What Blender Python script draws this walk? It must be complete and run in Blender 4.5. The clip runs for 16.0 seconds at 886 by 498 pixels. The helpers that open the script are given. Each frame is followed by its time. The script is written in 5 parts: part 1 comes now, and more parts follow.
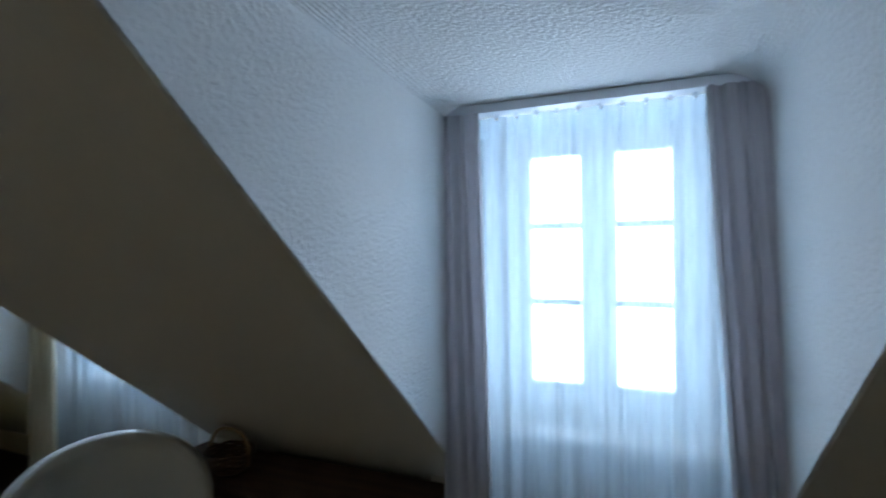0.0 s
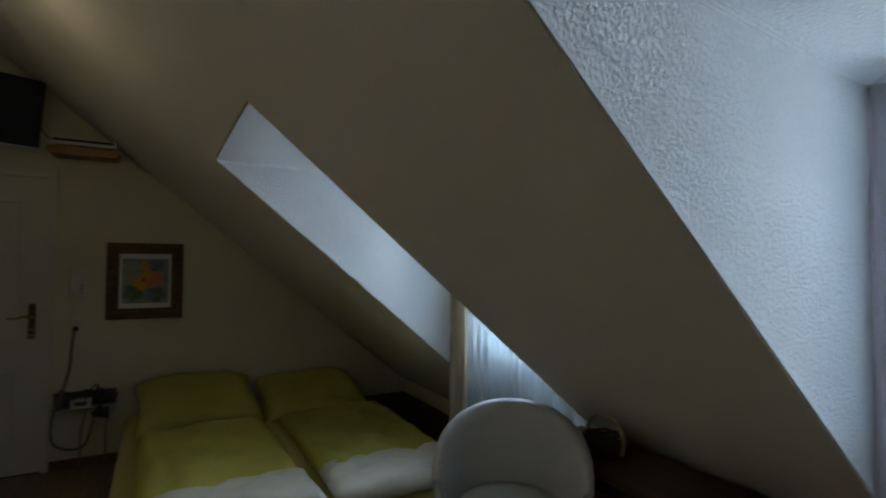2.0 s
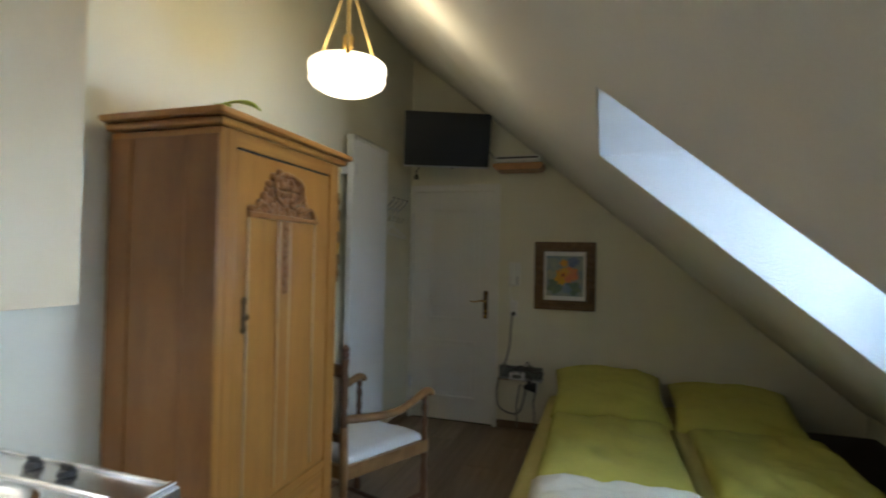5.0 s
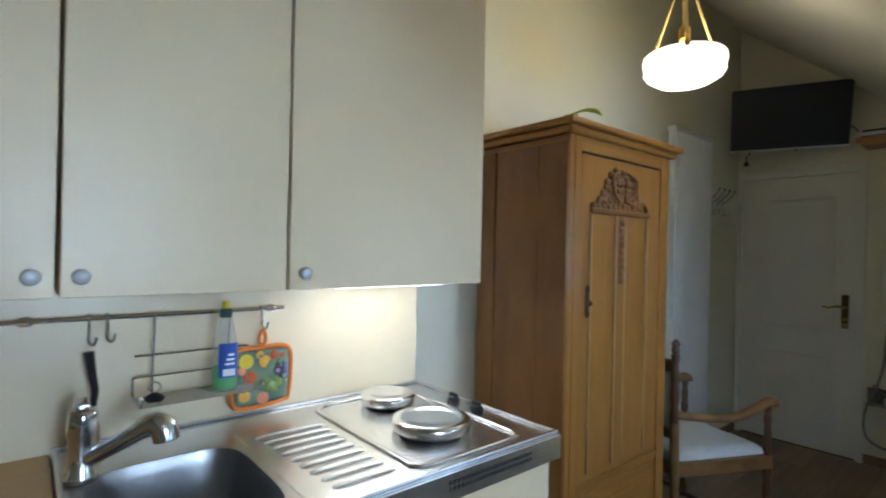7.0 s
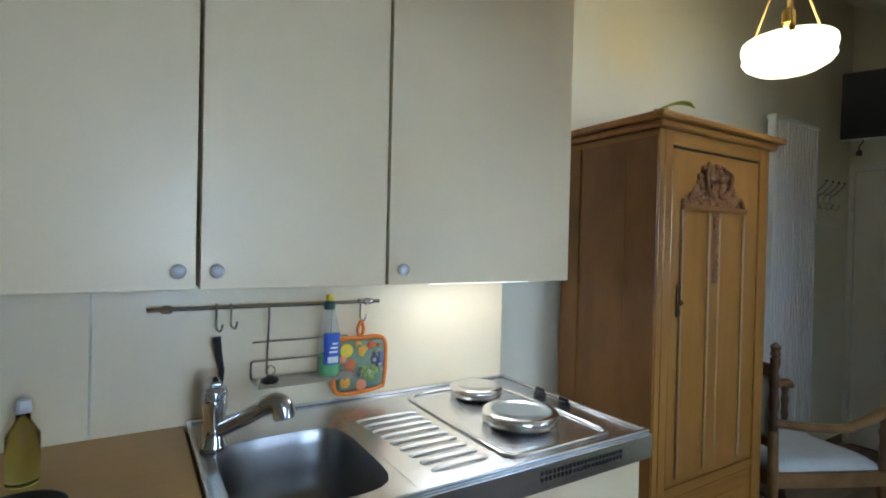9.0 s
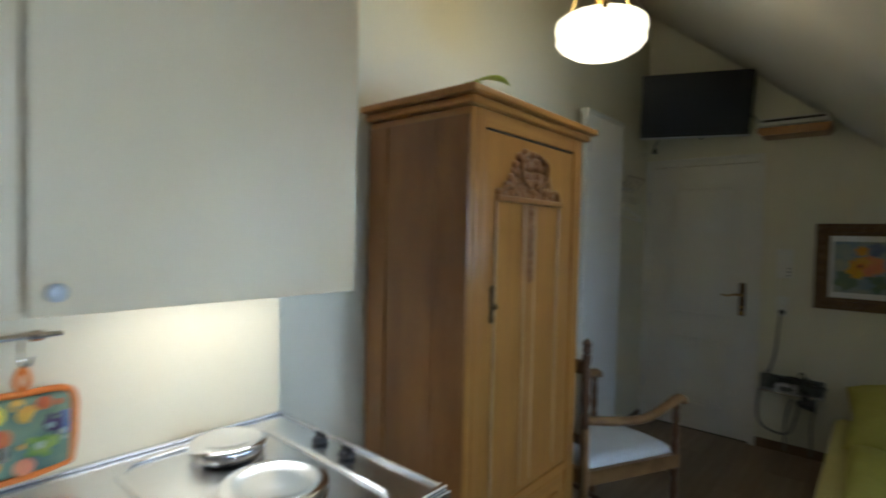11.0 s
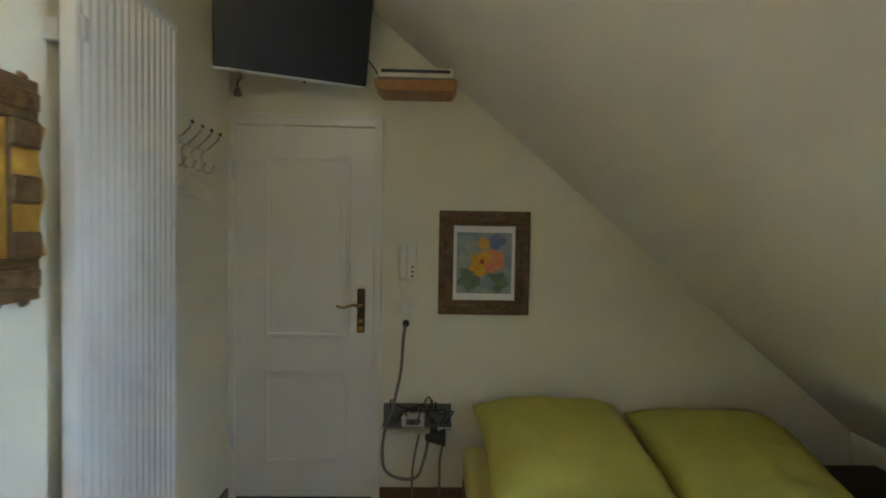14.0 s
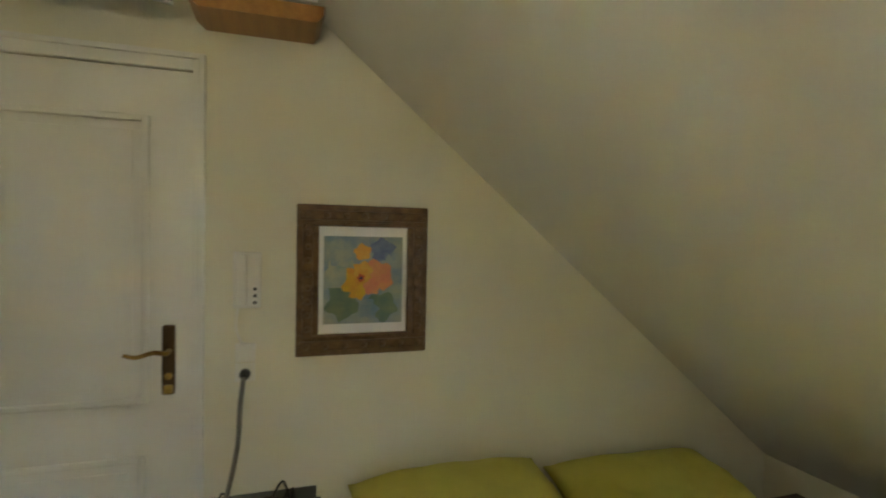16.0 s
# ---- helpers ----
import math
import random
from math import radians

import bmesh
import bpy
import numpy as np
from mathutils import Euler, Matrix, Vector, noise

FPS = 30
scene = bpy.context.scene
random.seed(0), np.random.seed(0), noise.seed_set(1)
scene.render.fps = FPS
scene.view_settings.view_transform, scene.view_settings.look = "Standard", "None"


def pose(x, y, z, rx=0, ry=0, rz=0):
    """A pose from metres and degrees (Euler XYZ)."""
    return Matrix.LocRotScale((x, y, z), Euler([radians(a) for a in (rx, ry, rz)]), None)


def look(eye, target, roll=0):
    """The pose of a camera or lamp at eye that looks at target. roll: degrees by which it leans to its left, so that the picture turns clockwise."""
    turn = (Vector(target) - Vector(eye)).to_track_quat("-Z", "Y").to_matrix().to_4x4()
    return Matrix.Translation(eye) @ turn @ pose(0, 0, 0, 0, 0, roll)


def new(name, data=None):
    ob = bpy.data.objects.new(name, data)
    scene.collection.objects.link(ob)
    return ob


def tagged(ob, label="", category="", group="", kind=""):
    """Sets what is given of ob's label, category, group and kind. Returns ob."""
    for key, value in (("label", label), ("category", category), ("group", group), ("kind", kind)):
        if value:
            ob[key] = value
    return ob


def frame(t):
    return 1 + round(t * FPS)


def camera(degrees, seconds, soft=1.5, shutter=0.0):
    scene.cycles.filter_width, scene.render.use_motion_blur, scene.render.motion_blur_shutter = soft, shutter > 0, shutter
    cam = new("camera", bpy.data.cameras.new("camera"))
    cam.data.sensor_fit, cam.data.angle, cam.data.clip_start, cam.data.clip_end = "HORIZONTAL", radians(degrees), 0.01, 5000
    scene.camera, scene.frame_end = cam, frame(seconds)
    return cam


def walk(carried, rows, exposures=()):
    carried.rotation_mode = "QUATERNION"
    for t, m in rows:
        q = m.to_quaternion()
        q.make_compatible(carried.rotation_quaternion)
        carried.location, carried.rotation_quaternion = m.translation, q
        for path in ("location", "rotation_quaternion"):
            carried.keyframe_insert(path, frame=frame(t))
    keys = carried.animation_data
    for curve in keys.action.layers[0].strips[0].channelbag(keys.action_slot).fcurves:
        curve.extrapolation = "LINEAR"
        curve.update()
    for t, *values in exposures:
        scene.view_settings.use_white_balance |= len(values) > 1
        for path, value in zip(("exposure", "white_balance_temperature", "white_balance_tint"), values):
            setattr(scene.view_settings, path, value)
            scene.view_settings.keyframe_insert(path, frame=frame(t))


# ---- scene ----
cam = camera(82.7, 16.0, soft=1.8, shutter=0.5)
PATH = [
    (0, (0.268, 0.390, 1.469), (-0.493, 2.240, 1.481), -0.5),
    (0.5, (0.268, 0.334, 1.453), (-0.827, 2.008, 1.481), -0.2),
    (1, (0.266, 0.291, 1.452), (-1.110, 1.742, 1.479), 0.1),
    (1.4, (0.261, 0.297, 1.453), (-1.29, 1.559, 1.496), 0.2),
    (2, (0.265, 0.281, 1.433), (-1.476, 1.263, 1.49), 0.5),
    (2.5, (0.233, 0.271, 1.434), (-1.6, 1.07, 1.472), 0.4),
    (3, (0.139, 0.305, 1.426), (-1.765, 0.918, 1.464), 0.6),
    (3.5, (0.082, 0.342, 1.429), (-1.865, 0.796, 1.465), 0.5),
    (4.2, (0.082, 0.462, 1.431), (-1.917, 0.521, 1.468), 0.5),
    (4.6, (0.115, 0.498, 1.418), (-1.862, 0.198, 1.456), 0.8),
    (5, (0.164, 0.499, 1.425), (-1.741, -0.109, 1.454), 1.2),
    (7.5, (0.409, 0.443, 1.392), (-0.751, -1.186, 1.385), 1.3),
    (8, (0.443, 0.458, 1.392), (-0.627, -1.232, 1.374), 1.4),
    (8.2, (0.458, 0.466, 1.388), (-0.581, -1.243, 1.37), 1.3),
    (10.5, (0.204, 0.386, 1.427), (-0.933, -1.258, 1.372), 1.2),
    (10.7, (0.148, 0.36, 1.421), (-1.131, -1.177, 1.371), 1.2),
    (11, (0.068, 0.282, 1.432), (-1.441, -1.03, 1.376), 1.3),
    (11.2, (0.011, 0.231, 1.428), (-1.639, -0.898, 1.38), 1.2),
    (11.5, (-0.101, 0.171, 1.423), (-1.878, -0.744, 1.371), 1.3),
    (12, (-0.361, 0.134, 1.44), (-2.254, -0.511, 1.388), 1.0),
    (12.5, (-0.612, 0.101, 1.437), (-2.556, -0.368, 1.384), 1.2),
    (13, (-0.863, 0.021, 1.447), (-2.845, -0.239, 1.386), 1.2),
    (13.5, (-1.09, -0.03, 1.449), (-3.088, -0.105, 1.382), 1.1),
    (14, (-1.362, -0.092, 1.441), (-3.361, -0.039, 1.378), 1.0),
    (14.5, (-1.608, -0.092, 1.432), (-3.605, 0.002, 1.375), 1.1),
    (15, (-1.805, -0.184, 1.469), (-3.781, 0.115, 1.39), 1.4),
    (15.5, (-1.988, -0.17, 1.434), (-3.932, 0.294, 1.383), 1.2),
    (16, (-2.157, -0.097, 1.463), (-4.059, 0.516, 1.404), 1.2),
]
EXPOSURES = [
    (0, -0.15, 6550, 10),
    (1, -0.42, 6600, 10),
    (1.5, -0.2, 6800, 10),
    (2, 0.05, 7050, 10),
    (2.5, 0.55, 7200, 10),
    (3, 1.05, 7350, 11),
    (3.5, 1.36, 7350, 11),
    (4.5, 1.6, 6900, 11),
    (5, 1.62, 6600, 10),
    (8, 1.27, 6250, 8),
    (11, 1.22, 6250, 7),
    (11.5, 1.4, 6300, 6),
    (12, 1.63, 6450, 5),
    (13, 2.15, 6600, 5),
    (14, 2.45, 6550, 7),
    (15, 2.77, 6800, 7),
    (16, 2.92, 7250, 6),
]
walk(cam, [(t, look(eye, target, roll)) for t, eye, target, roll in PATH], EXPOSURES)
WIN_W, BULB_W = 84.0, 1.95


# ---- light ----
world = bpy.data.worlds.new("sky_world")
scene.world = world
world.use_nodes = True
wn = world.node_tree
sky = wn.nodes.new("ShaderNodeTexSky")
sky.sky_type = "NISHITA"
sky.sun_disc = False
sky.sun_elevation = radians(42)
sky.sun_rotation = radians(180)
wn.nodes["Background"].inputs["Strength"].default_value = 0.12
wn.links.new(sky.outputs["Color"], wn.nodes["Background"].inputs["Color"])

sun = new("sun", bpy.data.lights.new("sun", "SUN"))
sun.data.energy = 2.5
sun.data.angle = radians(0.5)
sun.data.color = (1.0, 0.95, 0.86)
sun.matrix_world = look((0, -8, 7.2), (0, 0, 0))


def area_lamp(name, eye, target, sx, sy, power, color):
    lamp = new(name, bpy.data.lights.new(name, "AREA"))
    lamp.data.shape = "RECTANGLE"
    lamp.data.size, lamp.data.size_y = sx, sy
    lamp.data.energy, lamp.data.color = power, color
    lamp.matrix_world = look(eye, target)
    return lamp


DAY = (0.62, 0.78, 1.0)
area_lamp("daylight_dormer_one", (0.16, 2.35, 1.50), (0.16, 0.0, 1.20), 1.0, 1.3, WIN_W, DAY)
area_lamp("daylight_dormer_two", (-1.607, 2.35, 1.50), (-1.607, 0.0, 1.20), 1.0, 1.3, WIN_W, DAY)
area_lamp("under_cabinet_tube", (-0.46, -0.80, 1.282), (-0.46, -0.84, 0.0), 0.38, 0.05, 0.36, (0.93, 0.97, 1.0))
bulb = new("pendant_bulb", bpy.data.lights.new("pendant_bulb", "POINT"))
bulb.data.energy, bulb.data.shadow_soft_size, bulb.data.color = BULB_W, 0.05, (1.0, 0.88, 0.60)
bulb.location = (-1.568, -0.457, 2.20)


# ---- materials ----
def material(name, color, rough=0.6, metal=0.0, second=None, scale=6.0, mix=0.5, bump=0.0, bump_scale=80.0,
             stretch=(1, 1, 1), fine=0.06, coat=0.0, island=0.0, detail=6.0):
    """Principled surface with a large stain layer, a fine grain layer and a bump."""
    m = bpy.data.materials.new(name)
    m.use_nodes = True
    nt = m.node_tree
    b = nt.nodes["Principled BSDF"]
    b.inputs["Roughness"].default_value = rough
    b.inputs["Metallic"].default_value = metal
    b.inputs["Coat Weight"].default_value = coat
    co = nt.nodes.new("ShaderNodeTexCoord")
    mp = nt.nodes.new("ShaderNodeMapping")
    mp.inputs["Scale"].default_value = stretch
    nt.links.new(co.outputs["Object"], mp.inputs["Vector"])
    big = nt.nodes.new("ShaderNodeTexNoise")
    big.inputs["Scale"].default_value = scale
    big.inputs["Detail"].default_value = detail
    nt.links.new(mp.outputs["Vector"], big.inputs["Vector"])
    ramp = nt.nodes.new("ShaderNodeValToRGB")
    ramp.color_ramp.elements[0].position, ramp.color_ramp.elements[1].position = 0.35, 0.68
    second = second or tuple(c * 0.9 for c in color)
    ramp.color_ramp.elements[0].color = (*[a * (1 - mix) + s * mix for a, s in zip(color, second)], 1)
    ramp.color_ramp.elements[1].color = (*color, 1)
    nt.links.new(big.outputs["Fac"], ramp.inputs["Fac"])
    grain = nt.nodes.new("ShaderNodeTexNoise")
    grain.inputs["Scale"].default_value = bump_scale
    grain.inputs["Detail"].default_value = 3.0
    nt.links.new(mp.outputs["Vector"], grain.inputs["Vector"])
    rng = nt.nodes.new("ShaderNodeMapRange")
    rng.inputs["To Min"].default_value, rng.inputs["To Max"].default_value = 1 - fine, 1 + fine
    nt.links.new(grain.outputs["Fac"], rng.inputs["Value"])
    hsv = nt.nodes.new("ShaderNodeHueSaturation")
    nt.links.new(ramp.outputs["Color"], hsv.inputs["Color"])
    value = rng.outputs["Result"]
    if island:
        info = nt.nodes.new("ShaderNodeObjectInfo")
        r2 = nt.nodes.new("ShaderNodeMapRange")
        r2.inputs["To Min"].default_value, r2.inputs["To Max"].default_value = 1 - island, 1 + island
        nt.links.new(info.outputs["Random"], r2.inputs["Value"])
        mul = nt.nodes.new("ShaderNodeMath")
        mul.operation = "MULTIPLY"
        nt.links.new(value, mul.inputs[0])
        nt.links.new(r2.outputs["Result"], mul.inputs[1])
        value = mul.outputs["Value"]
    nt.links.new(value, hsv.inputs["Value"])
    nt.links.new(hsv.outputs["Color"], b.inputs["Base Color"])
    if bump:
        bp = nt.nodes.new("ShaderNodeBump")
        bp.inputs["Strength"].default_value = bump
        bp.inputs["Distance"].default_value = 0.004
        nt.links.new(grain.outputs["Fac"], bp.inputs["Height"])
        nt.links.new(bp.outputs["Normal"], b.inputs["Normal"])
    return m


WALL = material("cream_wall_paint", (0.80, 0.77, 0.63), 0.85, scale=1.6, mix=0.5, bump=0.25, bump_scale=120, fine=0.02)
SLOPE = material("slope_paint", (0.84, 0.81, 0.75), 0.85, scale=1.3, mix=0.5, bump=0.2, bump_scale=110, fine=0.02)
ROUGHCAST = material("dormer_roughcast", (0.78, 0.78, 0.77), 0.92, scale=3, mix=0.5, bump=0.8, bump_scale=130, fine=0.06)
ROUGHCAST.node_tree.nodes["Bump"].inputs["Distance"].default_value = 0.005
WHITE = material("white_lacquer", (0.80, 0.79, 0.74), 0.4, scale=3, mix=0.4, bump=0.05, bump_scale=60, fine=0.02)
RADIATOR = material("radiator_enamel", (0.80, 0.81, 0.80), 0.35, scale=3, mix=0.3, fine=0.015)
PLANK = material("brown_floorboard", (0.30, 0.215, 0.145), 0.42, second=(0.20, 0.14, 0.09), scale=7, mix=0.8, bump=0.1,
                 bump_scale=60, stretch=(0.25, 4, 4), fine=0.15, island=0.14)
UNDER = material("dark_subfloor", (0.06, 0.04, 0.025), 0.8)
SKIRT = material("brown_skirting_wood", (0.16, 0.095, 0.05), 0.45, scale=8, stretch=(0.4, 1, 4), bump=0.1, fine=0.1)
PINE = material("honey_pine", (0.42, 0.19, 0.043), 0.30, second=(0.32, 0.132, 0.028), scale=4, mix=0.6, bump=0.08,
                bump_scale=45, stretch=(5, 5, 0.8), fine=0.1, coat=0.2)
PINE_H = material("honey_pine_crosswise", (0.45, 0.205, 0.046), 0.34, second=(0.33, 0.135, 0.03), scale=5, mix=0.85, bump=0.08,
                  bump_scale=45, stretch=(0.5, 7, 7), fine=0.1, coat=0.2)
# same pine, darkened: shade of the side turned from the windows
PINE_SHADED = material("shaded_pine_side", (0.32, 0.14, 0.036), 0.36, second=(0.20, 0.085, 0.024), scale=3, mix=0.8, bump=0.08, bump_scale=45,
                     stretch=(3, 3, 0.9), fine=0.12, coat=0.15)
COVER = material("satin_steel_cover", (0.80, 0.81, 0.83), 0.22, 1.0, scale=4, mix=0.2, bump=0.03, bump_scale=90, fine=0.03)
GOLDLEAF = material("bright_gold_leaf", (0.62, 0.36, 0.06), 0.4, 0.45, second=(0.40, 0.20, 0.03), scale=16, mix=0.8, bump=0.3, bump_scale=50, fine=0.12)
RIDGE = material("matt_steel_ridge", (0.88, 0.89, 0.91), 0.5, 1.0, scale=4, mix=0.2, fine=0.03)
CARVED = material("carved_brown_wood", (0.32, 0.135, 0.042), 0.28, second=(0.20, 0.08, 0.026), scale=18, mix=0.8, bump=0.2, fine=0.12, coat=0.3)
# daylight sheen on the fluting, put into a paler colour
FLUTE = material("sheen_fluting", (0.50, 0.31, 0.17), 0.5, scale=12, mix=0.6, fine=0.1, coat=0.4)
DARKWOOD = material("dark_turned_wood", (0.12, 0.055, 0.025), 0.35, scale=14, mix=0.7, bump=0.1, fine=0.12, coat=0.3)
ARMWOOD = material("worn_oak_arm", (0.30, 0.165, 0.065), 0.35, second=(0.16, 0.08, 0.03), scale=9, mix=0.8, bump=0.1, fine=0.12, coat=0.2)
CREAM = material("cream_laminate", (0.84, 0.67, 0.43), 0.38, scale=2, mix=0.35, bump=0.03, bump_scale=140, fine=0.015)
SPLASH = material("cream_splashback", (0.80, 0.68, 0.48), 0.3, scale=2, mix=0.3, fine=0.015)
WORKTOP = material("beech_worktop", (0.58, 0.35, 0.13), 0.42, scale=6, mix=0.6, stretch=(0.5, 6, 6), fine=0.08)
STEEL = material("brushed_steel", (0.76, 0.77, 0.79), 0.26, 1.0, scale=4, mix=0.35, bump=0.06, bump_scale=90, stretch=(0.3, 8, 8), fine=0.05)
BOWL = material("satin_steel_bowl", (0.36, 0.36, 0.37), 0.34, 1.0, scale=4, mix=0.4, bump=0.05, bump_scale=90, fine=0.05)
CHROME = material("chrome", (0.72, 0.75, 0.80), 0.09, 1.0, scale=4, mix=0.15, fine=0.01)
BLACK = material("black_plastic", (0.018, 0.018, 0.02), 0.4, scale=10, fine=0.1)
SCREEN = material("tv_screen", (0.010, 0.012, 0.017), 0.34, scale=2, fine=0.02)
SILVER = material("silver_plastic", (0.70, 0.71, 0.74), 0.32, 0.4, fine=0.02)
BRASS = material("aged_brass", (0.55, 0.36, 0.11), 0.28, 1.0, scale=20, second=(0.16, 0.09, 0.03), mix=0.7, fine=0.06)
BRONZE = material("dark_bronze", (0.13, 0.085, 0.045), 0.35, 0.9, scale=20, mix=0.6, fine=0.1)
FRAMEWOOD = material("walnut_frame", (0.19, 0.108, 0.042), 0.33, 0.15, second=(0.08, 0.042, 0.018), scale=25, mix=0.8, bump=0.3, bump_scale=50, fine=0.15)
PAPER = material("mount_paper", (0.86, 0.87, 0.88), 0.7, scale=5, mix=0.2, fine=0.01)
LIME = material("lime_bedlinen", (0.60, 0.55, 0.12), 0.85, second=(0.52, 0.47, 0.09), scale=5, mix=0.6, bump=0.15, bump_scale=30, fine=0.05)
SHEET = material("pale_yellow_sheet", (0.66, 0.57, 0.20), 0.85, scale=5, mix=0.5, bump=0.2, bump_scale=30, fine=0.04)
QUILT = material("white_quilt", (0.76, 0.72, 0.60), 0.85, scale=5, mix=0.4, bump=0.3, bump_scale=26, fine=0.04)
SEATCLOTH = material("white_seat_cloth", (0.70, 0.71, 0.72), 0.8, scale=12, mix=0.5, bump=0.3, bump_scale=70, fine=0.06)
SHELL = material("pale_grey_leatherette", (0.68, 0.70, 0.70), 0.40, scale=5, mix=0.35, bump=0.1, bump_scale=120, fine=0.02)
DRAPE = material("grey_taupe_drape", (0.62, 0.59, 0.60), 0.85, scale=6, mix=0.4, bump=0.2, bump_scale=120, stretch=(1, 1, 0.3), fine=0.05)
DRAPE_W = material("ivory_drape", (0.66, 0.60, 0.46), 0.85, scale=6, mix=0.4, bump=0.2, bump_scale=120, stretch=(1, 1, 0.3), fine=0.05)
LEAF = material("yellow_green_leaf", (0.45, 0.50, 0.05), 0.45, scale=20, mix=0.6, fine=0.1)
ORANGE = material("orange_trim", (0.75, 0.20, 0.03), 0.7, scale=20, fine=0.06)
GREY_TUBE = material("grey_cable_sleeve", (0.20, 0.19, 0.17), 0.6, scale=60, fine=0.1)
GALV = material("grey_metal_shelf", (0.16, 0.17, 0.17), 0.4, 0.7, scale=20, fine=0.1)
ROPE = material("gold_cord", (0.45, 0.33, 0.13), 0.7, scale=60, bump=0.4, bump_scale=300, fine=0.15)
BLUE = material("blue_label", (0.03, 0.10, 0.50), 0.4, fine=0.04)
YELLOW = material("yellow_cap", (0.75, 0.60, 0.04), 0.4, fine=0.04)
PETROL = material("dark_green_cap", (0.02, 0.07, 0.07), 0.4, fine=0.04)
DARKBOARD = material("dark_brown_board", (0.045, 0.028, 0.02), 0.5, scale=6, mix=0.6, stretch=(0.5, 5, 5), fine=0.12)
CHESTWOOD = material("brown_stained_chest", (0.13, 0.075, 0.045), 0.45, second=(0.07, 0.04, 0.025), scale=7, mix=0.8, stretch=(0.5, 5, 5), bump=0.1, fine=0.12)
CANE = material("pale_cane", (0.42, 0.30, 0.17), 0.6, second=(0.28, 0.18, 0.09), scale=30, mix=0.7, bump=0.3, bump_scale=90, fine=0.12)
PAINT = {
    "yellow": material("paint_yellow", (0.72, 0.46, 0.05), 0.8, second=(0.70, 0.30, 0.06), scale=26, mix=0.9, fine=0.1),
    "coral": material("paint_coral", (0.74, 0.24, 0.15), 0.8, second=(0.74, 0.36, 0.14), scale=26, mix=0.9, fine=0.1),
    "blue": material("paint_blue", (0.20, 0.30, 0.42), 0.8, second=(0.42, 0.44, 0.36), scale=16, mix=0.9, fine=0.1),
    "lemon": material("paint_lemon", (0.80, 0.66, 0.08), 0.8, second=(0.74, 0.52, 0.05), scale=30, mix=0.9, fine=0.1),
    "amber": material("paint_amber", (0.72, 0.30, 0.05), 0.8, second=(0.74, 0.46, 0.10), scale=30, mix=0.9, fine=0.1),
    "indigo": material("paint_indigo", (0.09, 0.13, 0.32), 0.8, second=(0.22, 0.28, 0.42), scale=22, mix=0.9, fine=0.1),
    "teal": material("paint_teal", (0.12, 0.20, 0.17), 0.8, second=(0.22, 0.28, 0.17), scale=22, mix=0.9, fine=0.1),
    "haze": material("paint_haze", (0.45, 0.45, 0.33), 0.8, second=(0.24, 0.34, 0.36), scale=14, mix=0.9, fine=0.1),
    "red": material("paint_red", (0.50, 0.06, 0.03), 0.7, second=(0.62, 0.2, 0.05), scale=30, mix=0.8, fine=0.08),
    "green": material("paint_green", (0.16, 0.28, 0.05), 0.7, second=(0.38, 0.42, 0.10), scale=40, mix=0.9, fine=0.08),
    "plum": material("paint_plum", (0.05, 0.03, 0.08), 0.7, second=(0.15, 0.08, 0.16), scale=40, mix=0.8, fine=0.08),
}


def glass_material(name, color, rough=0.02):
    m = bpy.data.materials.new(name)
    m.use_nodes = True
    b = m.node_tree.nodes["Principled BSDF"]
    b.inputs["Base Color"].default_value = (*color, 1)
    b.inputs["Roughness"].default_value = rough
    b.inputs["Transmission Weight"].default_value = 1.0
    b.inputs["IOR"].default_value = 1.45
    return m


GLASS = glass_material("clear_glass", (0.95, 0.98, 1.0))
BOTTLE_GLASS = glass_material("oil_bottle_glass", (0.72, 0.74, 0.30), 0.05)
SOAP = material("clear_thin_plastic", (0.80, 0.86, 0.88), 0.25, fine=0.02)
SOAP.node_tree.nodes["Principled BSDF"].inputs["Alpha"].default_value = 0.22
SOAP_LIQ = material("green_soap", (0.04, 0.42, 0.08), 0.15, fine=0.02)


def sheer_material():
    m = bpy.data.materials.new("sheer_voile")
    m.use_nodes = True
    nt = m.node_tree
    nt.nodes.remove(nt.nodes["Principled BSDF"])
    out = nt.nodes["Material Output"]
    tr = nt.nodes.new("ShaderNodeBsdfTransparent")
    tl = nt.nodes.new("ShaderNodeBsdfTranslucent")
    df = nt.nodes.new("ShaderNodeBsdfDiffuse")
    tl.inputs["Color"].default_value = (0.58, 0.79, 0.94, 1)
    df.inputs["Color"].default_value = (0.80, 0.82, 0.84, 1)
    a, b = nt.nodes.new("ShaderNodeMixShader"), nt.nodes.new("ShaderNodeMixShader")
    a.inputs["Fac"].default_value = 0.4
    weave = nt.nodes.new("ShaderNodeTexNoise")
    weave.inputs["Scale"].default_value = 14.0
    r = nt.nodes.new("ShaderNodeMapRange")
    r.inputs["To Min"].default_value, r.inputs["To Max"].default_value = 0.30, 0.50
    nt.links.new(weave.outputs["Fac"], r.inputs["Value"])
    nt.links.new(r.outputs["Result"], b.inputs["Fac"])
    nt.links.new(tl.outputs[0], a.inputs[1])
    nt.links.new(df.outputs[0], a.inputs[2])
    nt.links.new(tr.outputs[0], b.inputs[1])
    nt.links.new(a.outputs[0], b.inputs[2])
    nt.links.new(b.outputs[0], out.inputs["Surface"])
    return m


SHEER = sheer_material()


